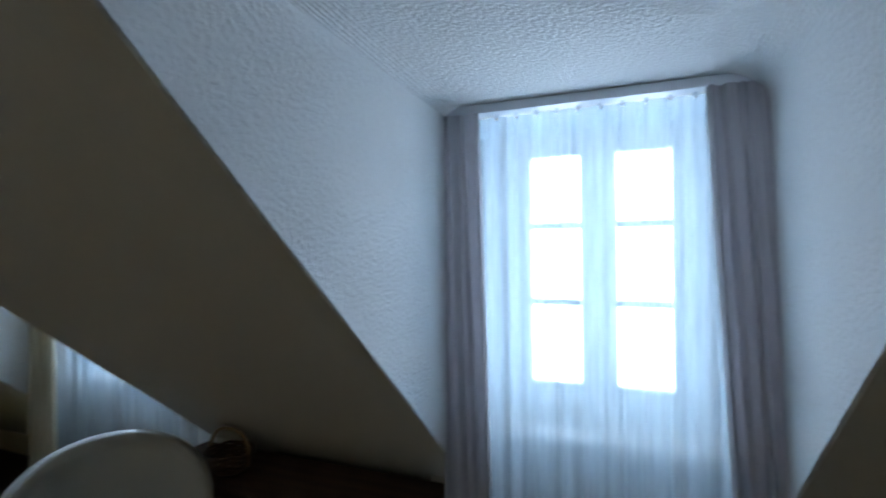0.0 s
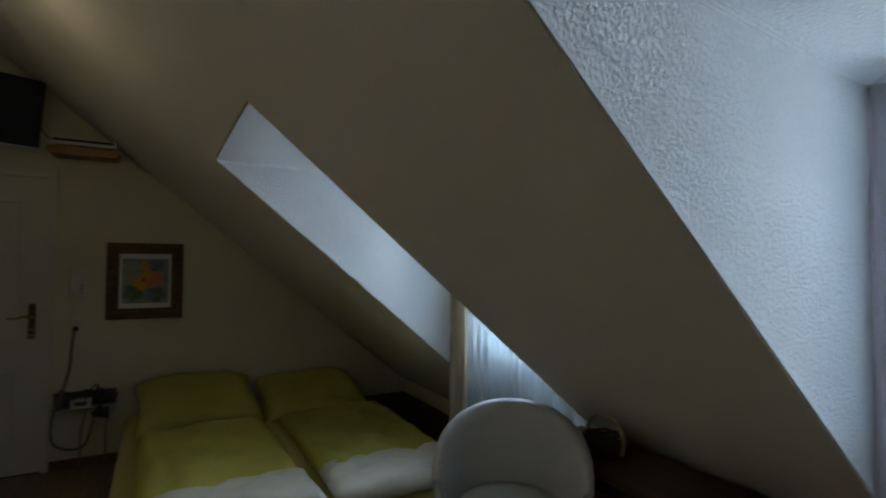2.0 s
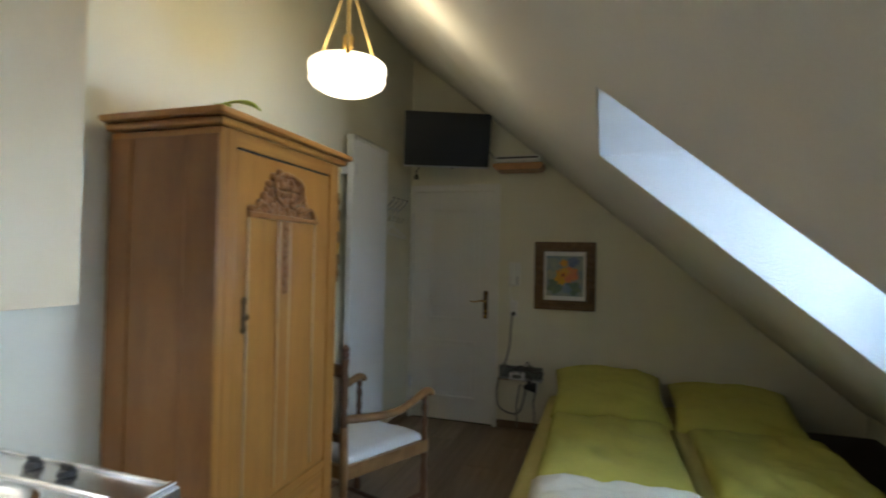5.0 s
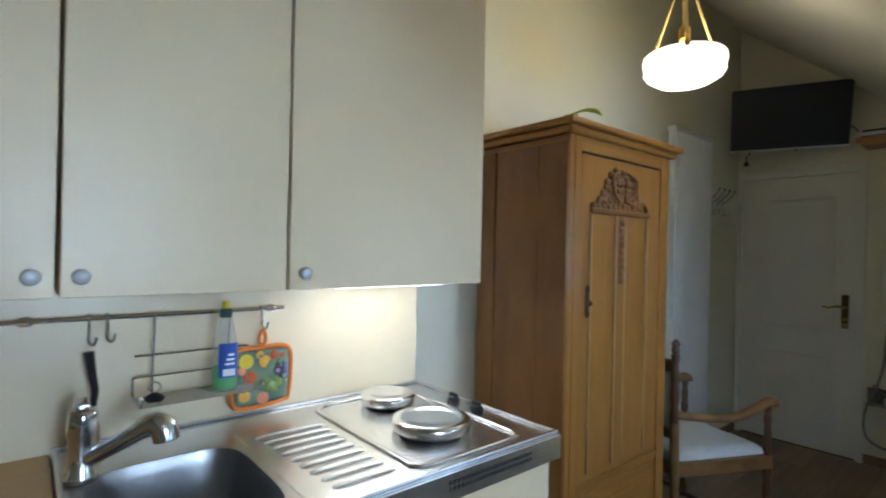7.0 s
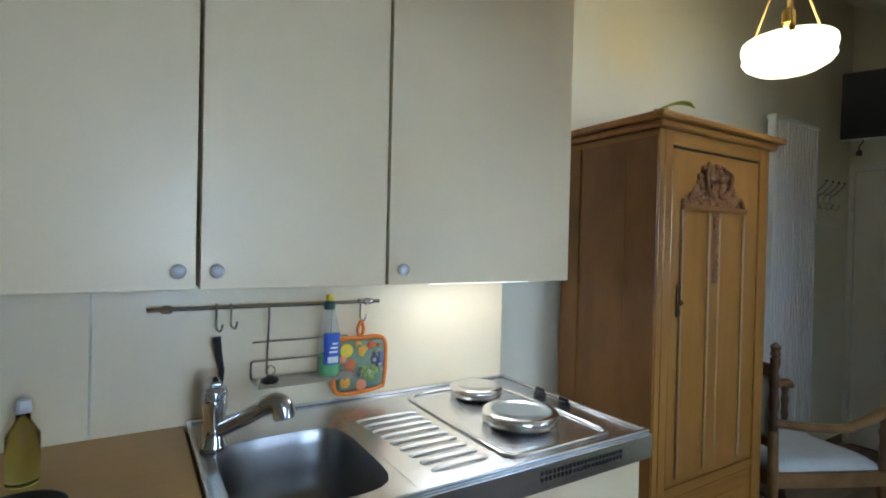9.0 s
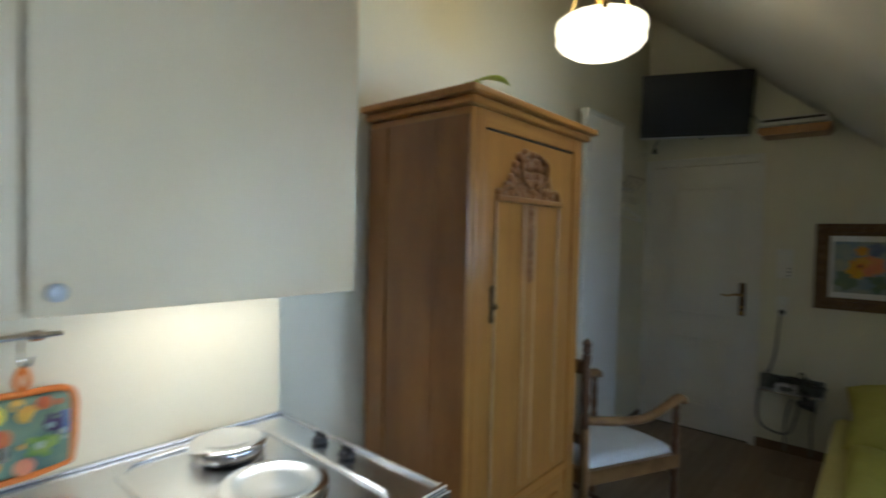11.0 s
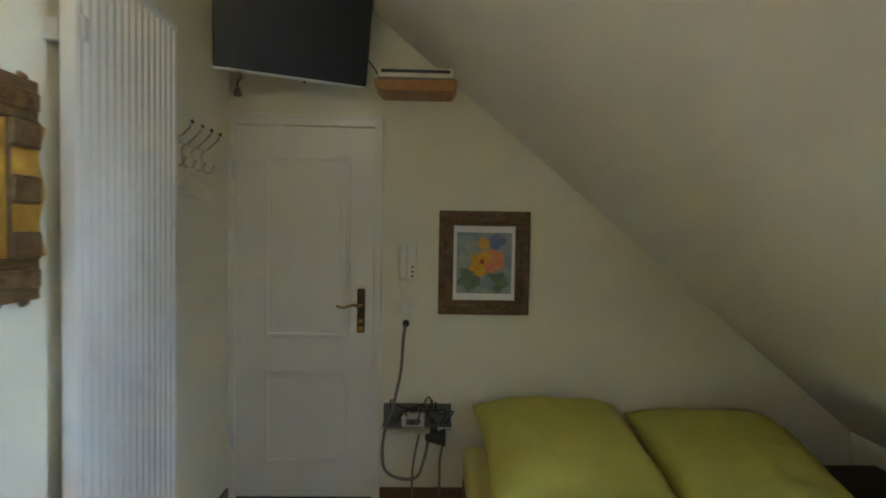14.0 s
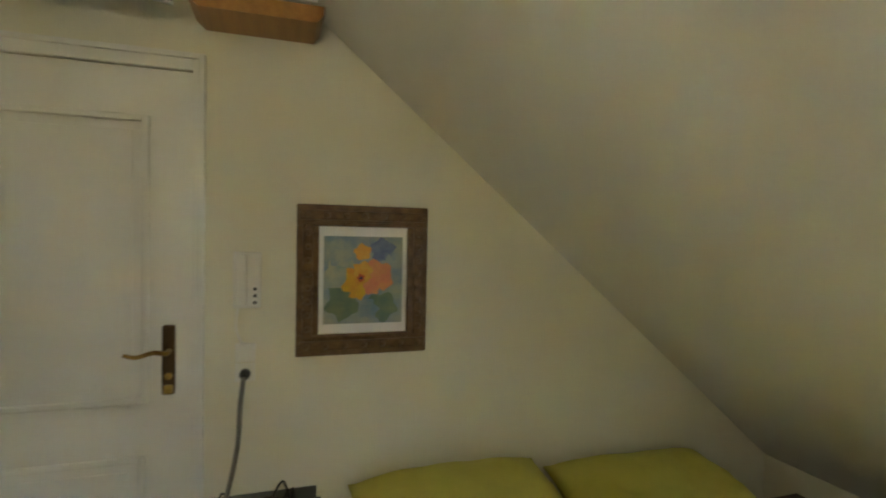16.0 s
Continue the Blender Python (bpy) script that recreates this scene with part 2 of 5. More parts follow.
def let_through(m, share, color):
    """Woven cloth: part of the light passes it."""
    nt = m.node_tree
    tl = nt.nodes.new("ShaderNodeBsdfTranslucent")
    tl.inputs["Color"].default_value = (*color, 1)
    mx = nt.nodes.new("ShaderNodeMixShader")
    mx.inputs["Fac"].default_value = share
    nt.links.new(nt.nodes["Principled BSDF"].outputs[0], mx.inputs[1])
    nt.links.new(tl.outputs[0], mx.inputs[2])
    nt.links.new(mx.outputs[0], nt.nodes["Material Output"].inputs["Surface"])


let_through(DRAPE, 0.42, (0.54, 0.52, 0.55))
let_through(DRAPE_W, 0.38, (0.6, 0.54, 0.42))


def opal_material(name, color, strength):
    """Lit glass of a lamp: it gives off light."""
    m = bpy.data.materials.new(name)
    m.use_nodes = True
    nt = m.node_tree
    b = nt.nodes["Principled BSDF"]
    b.inputs["Base Color"].default_value = (0.8, 0.76, 0.66, 1)
    b.inputs["Roughness"].default_value = 0.25
    vein = nt.nodes.new("ShaderNodeTexNoise")
    vein.inputs["Scale"].default_value = 9.0
    vein.inputs["Distortion"].default_value = 2.5
    ramp = nt.nodes.new("ShaderNodeValToRGB")
    ramp.color_ramp.elements[0].position, ramp.color_ramp.elements[0].color = 0.47, (*color, 1)
    ramp.color_ramp.elements[1].position, ramp.color_ramp.elements[1].color = 0.53, (*color, 1)
    mid = ramp.color_ramp.elements.new(0.5)
    mid.color = (color[0] * 0.75, color[1] * 0.55, color[2] * 0.35, 1)
    nt.links.new(vein.outputs["Fac"], ramp.inputs["Fac"])
    nt.links.new(ramp.outputs["Color"], b.inputs["Emission Color"])
    b.inputs["Emission Strength"].default_value = strength
    return m


OPAL = opal_material("lit_marbled_opal_glass", (1.0, 0.94, 0.74), 0.9)
TUBE = opal_material("lit_tube_cover", (0.95, 0.98, 1.0), 1.6)


# ---- mesh helpers ----
def mesh_of(name, verts, faces, mat, smooth=True):
    me = bpy.data.meshes.new(name)
    me.from_pydata([tuple(v) for v in verts], [], faces)
    me.materials.append(mat)
    if smooth:
        me.polygons.foreach_set("use_smooth", [True] * len(me.polygons))
    me.update()
    return me


def finish(name, bm, mat, smooth=False):
    bmesh.ops.recalc_face_normals(bm, faces=bm.faces[:])
    me = bpy.data.meshes.new(name)
    bm.to_mesh(me)
    bm.free()
    me.materials.append(mat)
    if smooth:
        me.polygons.foreach_set("use_smooth", [True] * len(me.polygons))
    return me


def part(name, data, material_, parent, label="", smooth=False):
    """Links a bmesh (or a ready mesh) as one mesh object under a thing or a part."""
    me = data if isinstance(data, bpy.types.Mesh) else finish(name, data, material_, smooth)
    ob = new(name, me)
    ob.parent = parent
    if label:
        ob["label"] = label
    return ob


def solid(name, data, material_, label="", category="", kind="", group="", smooth=False):
    """A thing of one mesh; a structure piece when kind says so."""
    me = data if isinstance(data, bpy.types.Mesh) else finish(name, data, material_, smooth)
    return tagged(new(name, me), label, category, group, kind)


def thing(name, m, label, category, group=""):
    ob = new(name)
    ob.empty_display_size = 0.1
    ob.matrix_world = m if isinstance(m, Matrix) else Matrix.Translation(m)
    return tagged(ob, label, category, group)


def box(x0, x1, y0, y1, z0, z1, bevel=0.0, segments=2, bm=None):
    own = bmesh.new()
    bmesh.ops.create_cube(own, size=1.0)
    for v in own.verts:
        v.co = ((x0 + x1) / 2 + v.co.x * abs(x1 - x0), (y0 + y1) / 2 + v.co.y * abs(y1 - y0), (z0 + z1) / 2 + v.co.z * abs(z1 - z0))
    if bevel:
        bmesh.ops.bevel(own, geom=own.edges[:], offset=bevel, segments=segments, profile=0.5, affect="EDGES")
    return join(bm, own)


def join(bm, own):
    if bm is None:
        return own
    tmp = bpy.data.meshes.new("tmp")
    own.to_mesh(tmp)
    own.free()
    bm.from_mesh(tmp)
    bpy.data.meshes.remove(tmp)
    return bm


def prism(outline, axis, lo, hi, bm=None):
    """An outline in the plane across axis, drawn out from lo to hi. Axis x: (y, z); y: (x, z); z: (x, y)."""
    own = bmesh.new()

    def at(p, d):
        return {"x": (d, p[0], p[1]), "y": (p[0], d, p[1]), "z": (p[0], p[1], d)}[axis]

    a = [own.verts.new(at(p, lo)) for p in outline]
    b = [own.verts.new(at(p, hi)) for p in outline]
    own.faces.new(a)
    own.faces.new(b)
    for i in range(len(a)):
        j = (i + 1) % len(a)
        own.faces.new((a[i], a[j], b[j], b[i]))
    return join(bm, own)


def lathe(profile, n=24, center=(0, 0, 0), axis="z", bm=None):
    """Turned shape from (radius, height) pairs."""
    own = bmesh.new()
    rings = []
    for r, h in profile:
        ring = []
        for k in range(n):
            a = 2 * math.pi * k / n
            c, s = r * math.cos(a), r * math.sin(a)
            p = {"z": (c, s, h), "x": (h, c, s), "y": (c, h, s)}[axis]
            ring.append(own.verts.new([p[i] + center[i] for i in range(3)]))
        rings.append(ring)
    for r0, r1 in zip(rings, rings[1:]):
        for k in range(n):
            own.faces.new((r0[k], r0[(k + 1) % n], r1[(k + 1) % n], r1[k]))
    own.faces.new(rings[0])
    own.faces.new(rings[-1])
    return join(bm, own)


def smooth_path(points, steps=6):
    pts = [Vector(p) for p in points]
    out = []
    for i in range(len(pts) - 1):
        p0, p1, p2, p3 = pts[max(i - 1, 0)], pts[i], pts[i + 1], pts[min(i + 2, len(pts) - 1)]
        for k in range(steps):
            t = k / steps
            out.append(0.5 * ((2 * p1) + (p2 - p0) * t + (2 * p0 - 5 * p1 + 4 * p2 - p3) * t * t + (3 * p1 - p0 - 3 * p2 + p3) * t ** 3))
    return out + [pts[-1]]


def sweep(points, radius, n=8, steps=6, flat=1.0, bm=None):
    """A tube along a smooth line; radius may be a number or one for each point of the line (start, end)."""
    path = smooth_path(points, steps) if steps > 1 else [Vector(p) for p in points]
    own = bmesh.new()
    rings = []
    side = None
    for i, p in enumerate(path):
        d = (path[min(i + 1, len(path) - 1)] - path[max(i - 1, 0)]).normalized()
        if side is None:
            side = d.orthogonal().normalized() if abs(d.z) > 0.95 else d.cross(Vector((0, 0, 1))).normalized()
        side = (side - d * side.dot(d)).normalized()
        up = side.cross(d)
        f = i / (len(path) - 1)
        r = radius if not isinstance(radius, tuple) else radius[0] + (radius[1] - radius[0]) * f
        rings.append([own.verts.new(p + side * (r * math.cos(2 * math.pi * k / n)) + up * (r * flat * math.sin(2 * math.pi * k / n))) for k in range(n)])
    for r0, r1 in zip(rings, rings[1:]):
        for k in range(n):
            own.faces.new((r0[k], r0[(k + 1) % n], r1[(k + 1) % n], r1[k]))
    own.faces.new(rings[0])
    own.faces.new(rings[-1])
    return join(bm, own)


def cushion(w, d, h, n=20, power=4.0, wrinkle=0.006, seed=0.0, pinch=0.0):
    """A stuffed rectangle round the origin, with its seam in the plane z = 0."""
    verts, faces = [], []
    for sgn in (1, -1):
        base = len(verts)
        for i in range(n + 1):
            for j in range(n + 1):
                u, v = 2 * i / n - 1, 2 * j / n - 1
                th = ((1 - abs(u) ** power) * (1 - abs(v) ** power)) ** 0.5
                k = 1 - pinch * (1 - abs(u * v)) * max(abs(u), abs(v)) ** 6
                z = sgn * th * h / 2
                z += wrinkle * th * noise.noise(Vector((u * 2.5 + seed, v * 2.5, sgn + seed))) * 2
                z += wrinkle * th * noise.noise(Vector((u * 7 + seed, v * 5, sgn - seed)))
                verts.append((u * w / 2 * k, v * d / 2 * k, z))
        for i in range(n):
            for j in range(n):
                a = base + i * (n + 1) + j
                q = (a, a + n + 1, a + n + 2, a + 1)
                faces.append(q if sgn > 0 else q[::-1])
    return verts, faces


def cushion_bm(w, d, h, m=Matrix(), **kw):
    verts, faces = cushion(w, d, h, **kw)
    bm = bmesh.new()
    vs = [bm.verts.new(m @ Vector(v)) for v in verts]
    for f in faces:
        bm.faces.new([vs[i] for i in f])
    bmesh.ops.remove_doubles(bm, verts=bm.verts[:], dist=0.0005)
    return bm


def drape(x0, x1, z0, z1, y, folds, amp, seed=0.0, gather=0.0):
    """A hanging cloth along x with uneven folds; gather narrows it towards the foot."""
    n, rows = folds * 10, 16
    verts, faces = [], []
    for r in range(rows + 1):
        f = r / rows
        for k in range(n + 1):
            u = k / n
            ph = u * folds * 2 * math.pi + 1.2 * noise.noise(Vector((u * 3 + seed, f * 0.5, 0)))
            a = amp * (0.6 + 0.4 * noise.noise(Vector((u * 5 + seed, 1.7, f)))) * (0.45 + 0.55 * f)
            x = x0 + (x1 - x0) * u + gather * f * (u - 0.5) * (x1 - x0) + 0.25 * amp * math.cos(ph * 0.5 + f)
            verts.append((x, y + a * math.sin(ph) + 0.15 * amp * math.sin(2.3 * ph + seed), z1 + (z0 - z1) * f))
    for r in range(rows):
        for k in range(n):
            a = r * (n + 1) + k
            faces.append((a, a + 1, a + n + 2, a + n + 1))
    return verts, faces


# ---- structure ----
XW, XE, YS, YN = -4.05, 1.60, -1.155, 2.25


def roof(y):
    return 2.252 - 0.83 * y


DORMERS = ((-2.006, -1.145), (-0.217, 0.500))
SPLAY = {-2.006: 0.0, -0.217: 0.058}  # turn of each west cheek, per metre before the curtain
LEAN = {-2.006: 0.0, -0.217: 0.031}  # both cheeks of the old dormer lean, per metre of height
Z_DORMS = {-2.006: 1.855, -0.217: 1.832}
RAIL_Y = {-2.006: 1.64, -0.217: 1.585}
Y_FRONT = 1.83


def cheek_x(x, x0, y, z):
    """Where a dormer cheek that stands at x runs at the depth y and height z."""
    turn = SPLAY[x0] * max(0.0, 1.585 - y) if x == x0 else 0.0
    return x + turn + LEAN[x0] * (1.40 - z)


solid("floor", box(XW - 0.15, XE + 0.15, YS - 0.15, YN + 0.15, -0.2, -0.014), UNDER, "dark subfloor under brown floorboards", "floor", "structure")
solid("wall_west", prism([(YS - 0.15, -0.014), (-1.122, -0.014), (-1.122, 2.0), (-0.378, 2.0), (-0.378, -0.014), (YN + 0.15, -0.014),
                          (YN + 0.15, roof(YN + 0.15) + 0.1), (YS - 0.15, roof(YS - 0.15) + 0.1)], "x", XW - 0.15, XW), WALL,
      "cream painted gable wall with a white door", "wall", "structure")
solid("wall_east", prism([(YS - 0.15, -0.014), (YN + 0.15, -0.014), (YN + 0.15, roof(YN + 0.15) + 0.1), (YS - 0.15, roof(YS - 0.15) + 0.1)],
                         "x", XE, XE + 0.15), WALL, "plain cream painted gable wall", "wall", "structure")
solid("wall_south", box(XW, XE, YS - 0.15, YS, -0.014, roof(YS) + 0.1), WALL, "cream painted high wall behind wardrobe and kitchen", "wall", "structure")
solid("wall_north", box(XW, XE, YN, YN + 0.15, -0.014, roof(YN) + 0.1), WALL, "low cream knee wall under the roof slope", "wall", "structure")

E4 = 0.004
outline = [(XW, YS), (XE, YS), (XE, YN + 0.15)]
for x0, x1 in reversed(DORMERS):
    yt, ye = (2.252 - Z_DORMS[x0]) / 0.83 - E4, YN + 0.15
    outline += [(cheek_x(x1, x0, ye, roof(ye)) + E4, ye), (cheek_x(x1, x0, yt, roof(yt)) + E4, yt), (cheek_x(x0, x0, yt, roof(yt)) - E4, yt),
                (cheek_x(x0, x0, 1.585, roof(1.585)) - E4, 1.585), (cheek_x(x0, x0, ye, roof(ye)) - E4, ye)]
outline.append((XW, YN + 0.15))
bm = bmesh.new()
lower = [bm.verts.new((x, y, roof(y))) for x, y in outline]
upper = [bm.verts.new((x, y, roof(y) + 0.22)) for x, y in outline]
bm.faces.new(lower)
bm.faces.new(upper)
for i in range(len(outline)):
    j = (i + 1) % len(outline)
    bm.faces.new((lower[i], lower[j], upper[j], upper[i]))
solid("ceiling", bm, SLOPE, "cream painted sloping attic ceiling", "ceiling", "structure")

for k, (x0, x1) in enumerate(DORMERS, 1):
    yb, Z_DORM = YN + 0.15, Z_DORMS[x0]
    Y_TOP = (2.252 - Z_DORM) / 0.83
    cheek = [(Y_TOP, roof(Y_TOP) + 0.003), (yb, roof(yb) + 0.003), (yb, Z_DORM + 0.1), (Y_TOP - 0.02, Z_DORM + 0.1)]
    west = prism([(Y_TOP, roof(Y_TOP) + 0.003), (1.585, roof(1.585) + 0.003), (yb, roof(yb) + 0.003), (yb, Z_DORM + 0.1), (1.585, Z_DORM + 0.1), (Y_TOP - 0.02, Z_DORM + 0.1)], "x", x0 - 0.1, x0)
    for v in west.verts:
        v.co.x += cheek_x(x0, x0, v.co.y, v.co.z) - x0
    solid("wall_dormer_west", west, ROUGHCAST, "white roughcast dormer cheek", "wall", "structure")
    east = prism(cheek, "x", x1, x1 + 0.1)
    for v in east.verts:
        v.co.x += cheek_x(x1, x0, v.co.y, v.co.z) - x1
    # rounded plaster in the angles between cheeks and ceiling
    for xa, sgn in ((x0, 1), (x1, -1)):
        cove = bmesh.new()
        n, rr, rows = 14, 0.08, []
        for y in (Y_TOP + 0.004, 1.585, YN - 0.01):
            row_ = []
            for q in range(n + 1):
                a = math.pi / 2 * q / n
                z = Z_DORM - 0.0005 - rr + rr * math.sin(a)
                row_.append(cove.verts.new((cheek_x(xa, x0, y, z) + sgn * (rr - rr * math.cos(a) + 0.0005), y, max(z, roof(y) + 0.002))))
            row_.append(cove.verts.new((cheek_x(xa, x0, y, Z_DORM) + sgn * 0.0003, y, Z_DORM - 0.0003)))
            rows.append(row_)
        for ra, rb_ in zip(rows, rows[1:]):
            for q in range(n + 2):
                p = (q + 1) % (n + 2)
                cove.faces.new((ra[q], ra[p], rb_[p], rb_[q]))
        solid("trim", cove, ROUGHCAST, "rounded white plaster angle of the dormer", "trim", "structure")
    solid("wall_dormer_east", east, ROUGHCAST, "white roughcast dormer cheek", "wall", "structure")
    solid("ceiling_dormer", box(x0 - 0.02, x1 + 0.02, Y_TOP, yb, Z_DORM, Z_DORM + 0.1), ROUGHCAST, "white roughcast dormer ceiling", "ceiling", "structure")
    for a, b_ in ((x0 - 0.1, x0 - 0.002), (x1 + 0.002, x1 + 0.1)):
        solid("wall_dormer_pier", prism([(1.71, -0.014), (YN, -0.014), (YN, roof(YN)), (1.71, roof(1.71))], "x", a, b_), SLOPE,
              "cream painted pier under the slope beside the dormer", "wall", "structure")
    # front wall with the window opening
    c = (x0 + x1) / 2 - (0.006 if k == 2 else 0.0)
    wl, wr, wb, wt = c - 0.295, c + 0.295, 0.95, 1.813
    front = box(x0 + 0.001, wl, Y_FRONT, YN, -0.014, Z_DORM - 0.001)
    box(wr, x1 - 0.001, Y_FRONT, YN, -0.014, Z_DORM - 0.001, bm=front)
    box(wl, wr, Y_FRONT, YN, -0.014, wb, bm=front)
    box(wl, wr, Y_FRONT, YN, wt, Z_DORM - 0.001, bm=front)
    solid("wall_dormer_front", front, ROUGHCAST, "white dormer front wall below and round the window", "wall", "structure")
    win = thing("window_%d" % k, (c, Y_FRONT, wb), "white wooden casement window with six panes", "window")
    win["kind"] = "structure"
    fr = box(-0.293, -0.25, 0.032, 0.08, 0.003, 0.862, 0.004)
    box(0.25, 0.293, 0.032, 0.08, 0.003, 0.862, 0.004, bm=fr)
    box(-0.25, 0.25, 0.032, 0.08, 0.003, 0.06, 0.004, bm=fr)
    box(-0.25, 0.25, 0.012, 0.08, 0.815, 0.862, 0.004, bm=fr)
    part("window_frame", fr, WHITE, win)
    part("window_sill", box(-0.31, 0.31, -0.075, 0.03, -0.002, 0.026, 0.006), WHITE, win)
    for s in (-1, 1):
        a, b_ = (-0.249, -0.003) if s < 0 else (0.003, 0.249)
        il, ir = (-0.188, -0.048) if s < 0 else (0.048, 0.188)
        sash = box(a, il, 0.018, 0.062, 0.062, 0.813, 0.005)
        box(ir, b_, 0.018, 0.062, 0.062, 0.813, 0.005, bm=sash)
        box(il, ir, 0.018, 0.062, 0.062, 0.145, 0.005, bm=sash)
        box(il, ir, 0.018, 0.062, 0.790, 0.813, 0.005, bm=sash)
        sash_ob = part("sash", sash, WHITE, win)
        for zb in (0.372, 0.592):
            part("glazing_bar", box(il, ir, 0.026, 0.056, zb - 0.009, zb + 0.009, 0.003), WHITE, sash_ob)
        for z0, z1 in ((0.145, 0.363), (0.381, 0.583), (0.601, 0.790)):
            pane = part("pane", box(il + 0.001, ir - 0.001, 0.038, 0.042, z0 + 0.001, z1 - 0.001), GLASS, sash_ob)
            pane.visible_shadow = False
    part("meeting_strip", box(-0.022, 0.022, 0.006, 0.0175, 0.064, 0.811, 0.003), WHITE, win)
    part("window_handle", sweep([(0.0, 0.006, 0.40), (0.0, -0.02, 0.40), (0.0, -0.025, 0.32)], 0.007, steps=3), WHITE, win)

    # curtains of this dormer
    yc = RAIL_Y[x0]
    rail = thing("curtain_rail", ((x0 + x1) / 2, yc, Z_DORM - 0.03), "white curtain rail under the dormer ceiling", "curtain rail", "curtain rails")
    w2 = (x1 - x0) / 2 - 0.002
    rb = box(-w2, w2, -0.020, 0.020, 0.006, 0.0285, 0.002)
    part("track", rb, SILVER, rail)
    part("shadow_gap", box(-w2, w2, -0.016, 0.016, 0.0287, 0.0297), BLACK, rail)
    for s in (-1, 1):
        part("end_cap", box(s * w2 - 0.006 * s, s * (w2 - 0.012) , -0.034, 0.034, -0.004, 0.02, 0.002), CHROME, rail)
    for i in range(14):
        xx = -w2 + 0.04 + i * (2 * w2 - 0.08) / 13
        part("glider", lathe([(0.004, -0.012), (0.006, -0.006), (0.004, 0.003)], 8, (xx, 0, 0)), CHROME, rail)
    side = DRAPE if k == 2 else DRAPE_W
    tone = "grey-taupe" if k == 2 else "ivory"
    hangs = ((x0 - 0.014, x0 + 0.105, 0.030), (x1 - 0.108, x1 + 0.004, 0.058)) if k == 2 else ((x0 + 0.004, x0 + 0.150, 0.0),)
    for s, (a, b_, drift) in enumerate(hangs):
        v, f = drape(a, b_, 0.06, Z_DORM - 0.026, yc - 0.03, 4, 0.026, seed=k * 3.1 + s, gather=0.08)
        v = [(x + drift * ((Z_DORM - z) / 1.1 - 0.4), y, z) for x, y, z in v]
        ob = solid("curtain", mesh_of("curtain", v, f, side), side, tone + " woven curtain hanging beside the dormer window", "curtain", group="side curtains")
        mod = ob.modifiers.new("thickness", "SOLIDIFY")
        mod.thickness = 0.002
    v, f = drape(x0 + 0.02, x1 - 0.02, 0.06, Z_DORM - 0.024, yc + 0.03, 11, 0.020, seed=k * 7.7)
    solid("sheer_curtain", mesh_of("sheer_curtain", v, f, SHEER), SHEER, "translucent white voile curtain before the window", "curtain", group="sheer curtains")
    v, f = drape(x0 + 0.03, x1 - 0.03, Z_DORM - 0.075, Z_DORM - 0.026, yc + 0.036, 18, 0.010, seed=k * 4.3)
    solid("curtain_heading", mesh_of("curtain_heading", v, f, SHEER), SHEER, "gathered heading tape along the voile curtain top", "curtain", group="curtain headings")

# ---- door wall ----
# unseen box added to stop sky light leaking under the door
solid("wall_light_block", box(XW - 0.21, XW - 0.152, -1.29, -0.2, -0.014, 2.2), WALL, "unseen added panel blocking sky light behind the door", "wall", "structure")
door = thing("door_1", (XW, -0.75, 0.0), "white panelled room door, closed, with a brass handle", "door")
door["kind"] = "structure"
fr = box(-0.005, 0.014, -0.404, -0.366, -0.01, 2.052, 0.004)
box(-0.005, 0.014, 0.366, 0.406, -0.01, 2.052, 0.004, bm=fr)
box(-0.005, 0.014, -0.366, 0.366, 1.992, 2.052, 0.004, bm=fr)
box(0.0145, 0.022, 0.384, 0.404, -0.01, 2.050, 0.003, bm=fr)
box(0.0145, 0.022, -0.366, 0.384, 2.030, 2.050, 0.003, bm=fr)
part("door_frame", fr, WHITE, door)
leaf = box(-0.045, 0.0, -0.365, 0.365, 0.008, 1.990, 0.003)
leaf_ob = part("door_leaf", leaf, WHITE, door)
for y0, y1, z0, z1 in ((-0.212, 0.238, 0.876, 1.834), (-0.208, 0.228, 0.197, 0.70)):
    mould = bmesh.new()
    for a in ((y0, y0 + 0.022, z0, z1), (y1 - 0.022, y1, z0, z1), (y0 + 0.022, y1 - 0.022, z0, z0 + 0.022), (y0 + 0.022, y1 - 0.022, z1 - 0.022, z1)):
        box(0.001, 0.016, a[0], a[1], a[2], a[3], 0.006, 3, bm=mould)
    part("panel_moulding", mould, WHITE, leaf_ob)
    part("door_panel", box(0.001, 0.006, y0 + 0.05, y1 - 0.05, z0 + 0.05, z1 - 0.05, 0.004), WHITE, leaf_ob)
hp = part("handle_plate", box(0.001, 0.010, 0.277, 0.317, 0.902, 1.138, 0.008, 3), BRONZE, door, "dark aged brass handle plate")
part("lever", sweep([(0.01, 0.297, 1.05), (0.05, 0.297, 1.05), (0.055, 0.26, 1.056), (0.055, 0.21, 1.043), (0.055, 0.175, 1.052)], (0.009, 0.006), steps=5), BRASS, door, "curved polished brass lever")
part("keyhole_rose", lathe([(0.012, 0.009), (0.012, 0.014), (0.006, 0.016)], 14, (0, 0.297, 0.965), "x"), BRASS, door)
part("plate_end", box(0.0102, 0.0125, 0.283, 0.311, 0.906, 0.936, 0.006), BRASS, door, "polished brass plate end")
for z in (0.315, 1.75):
    part("hinge", lathe([(0.008, -0.05), (0.009, -0.045), (0.009, 0.045), (0.008, 0.05)], 10, (0.018, -0.372, z)), SILVER, door)


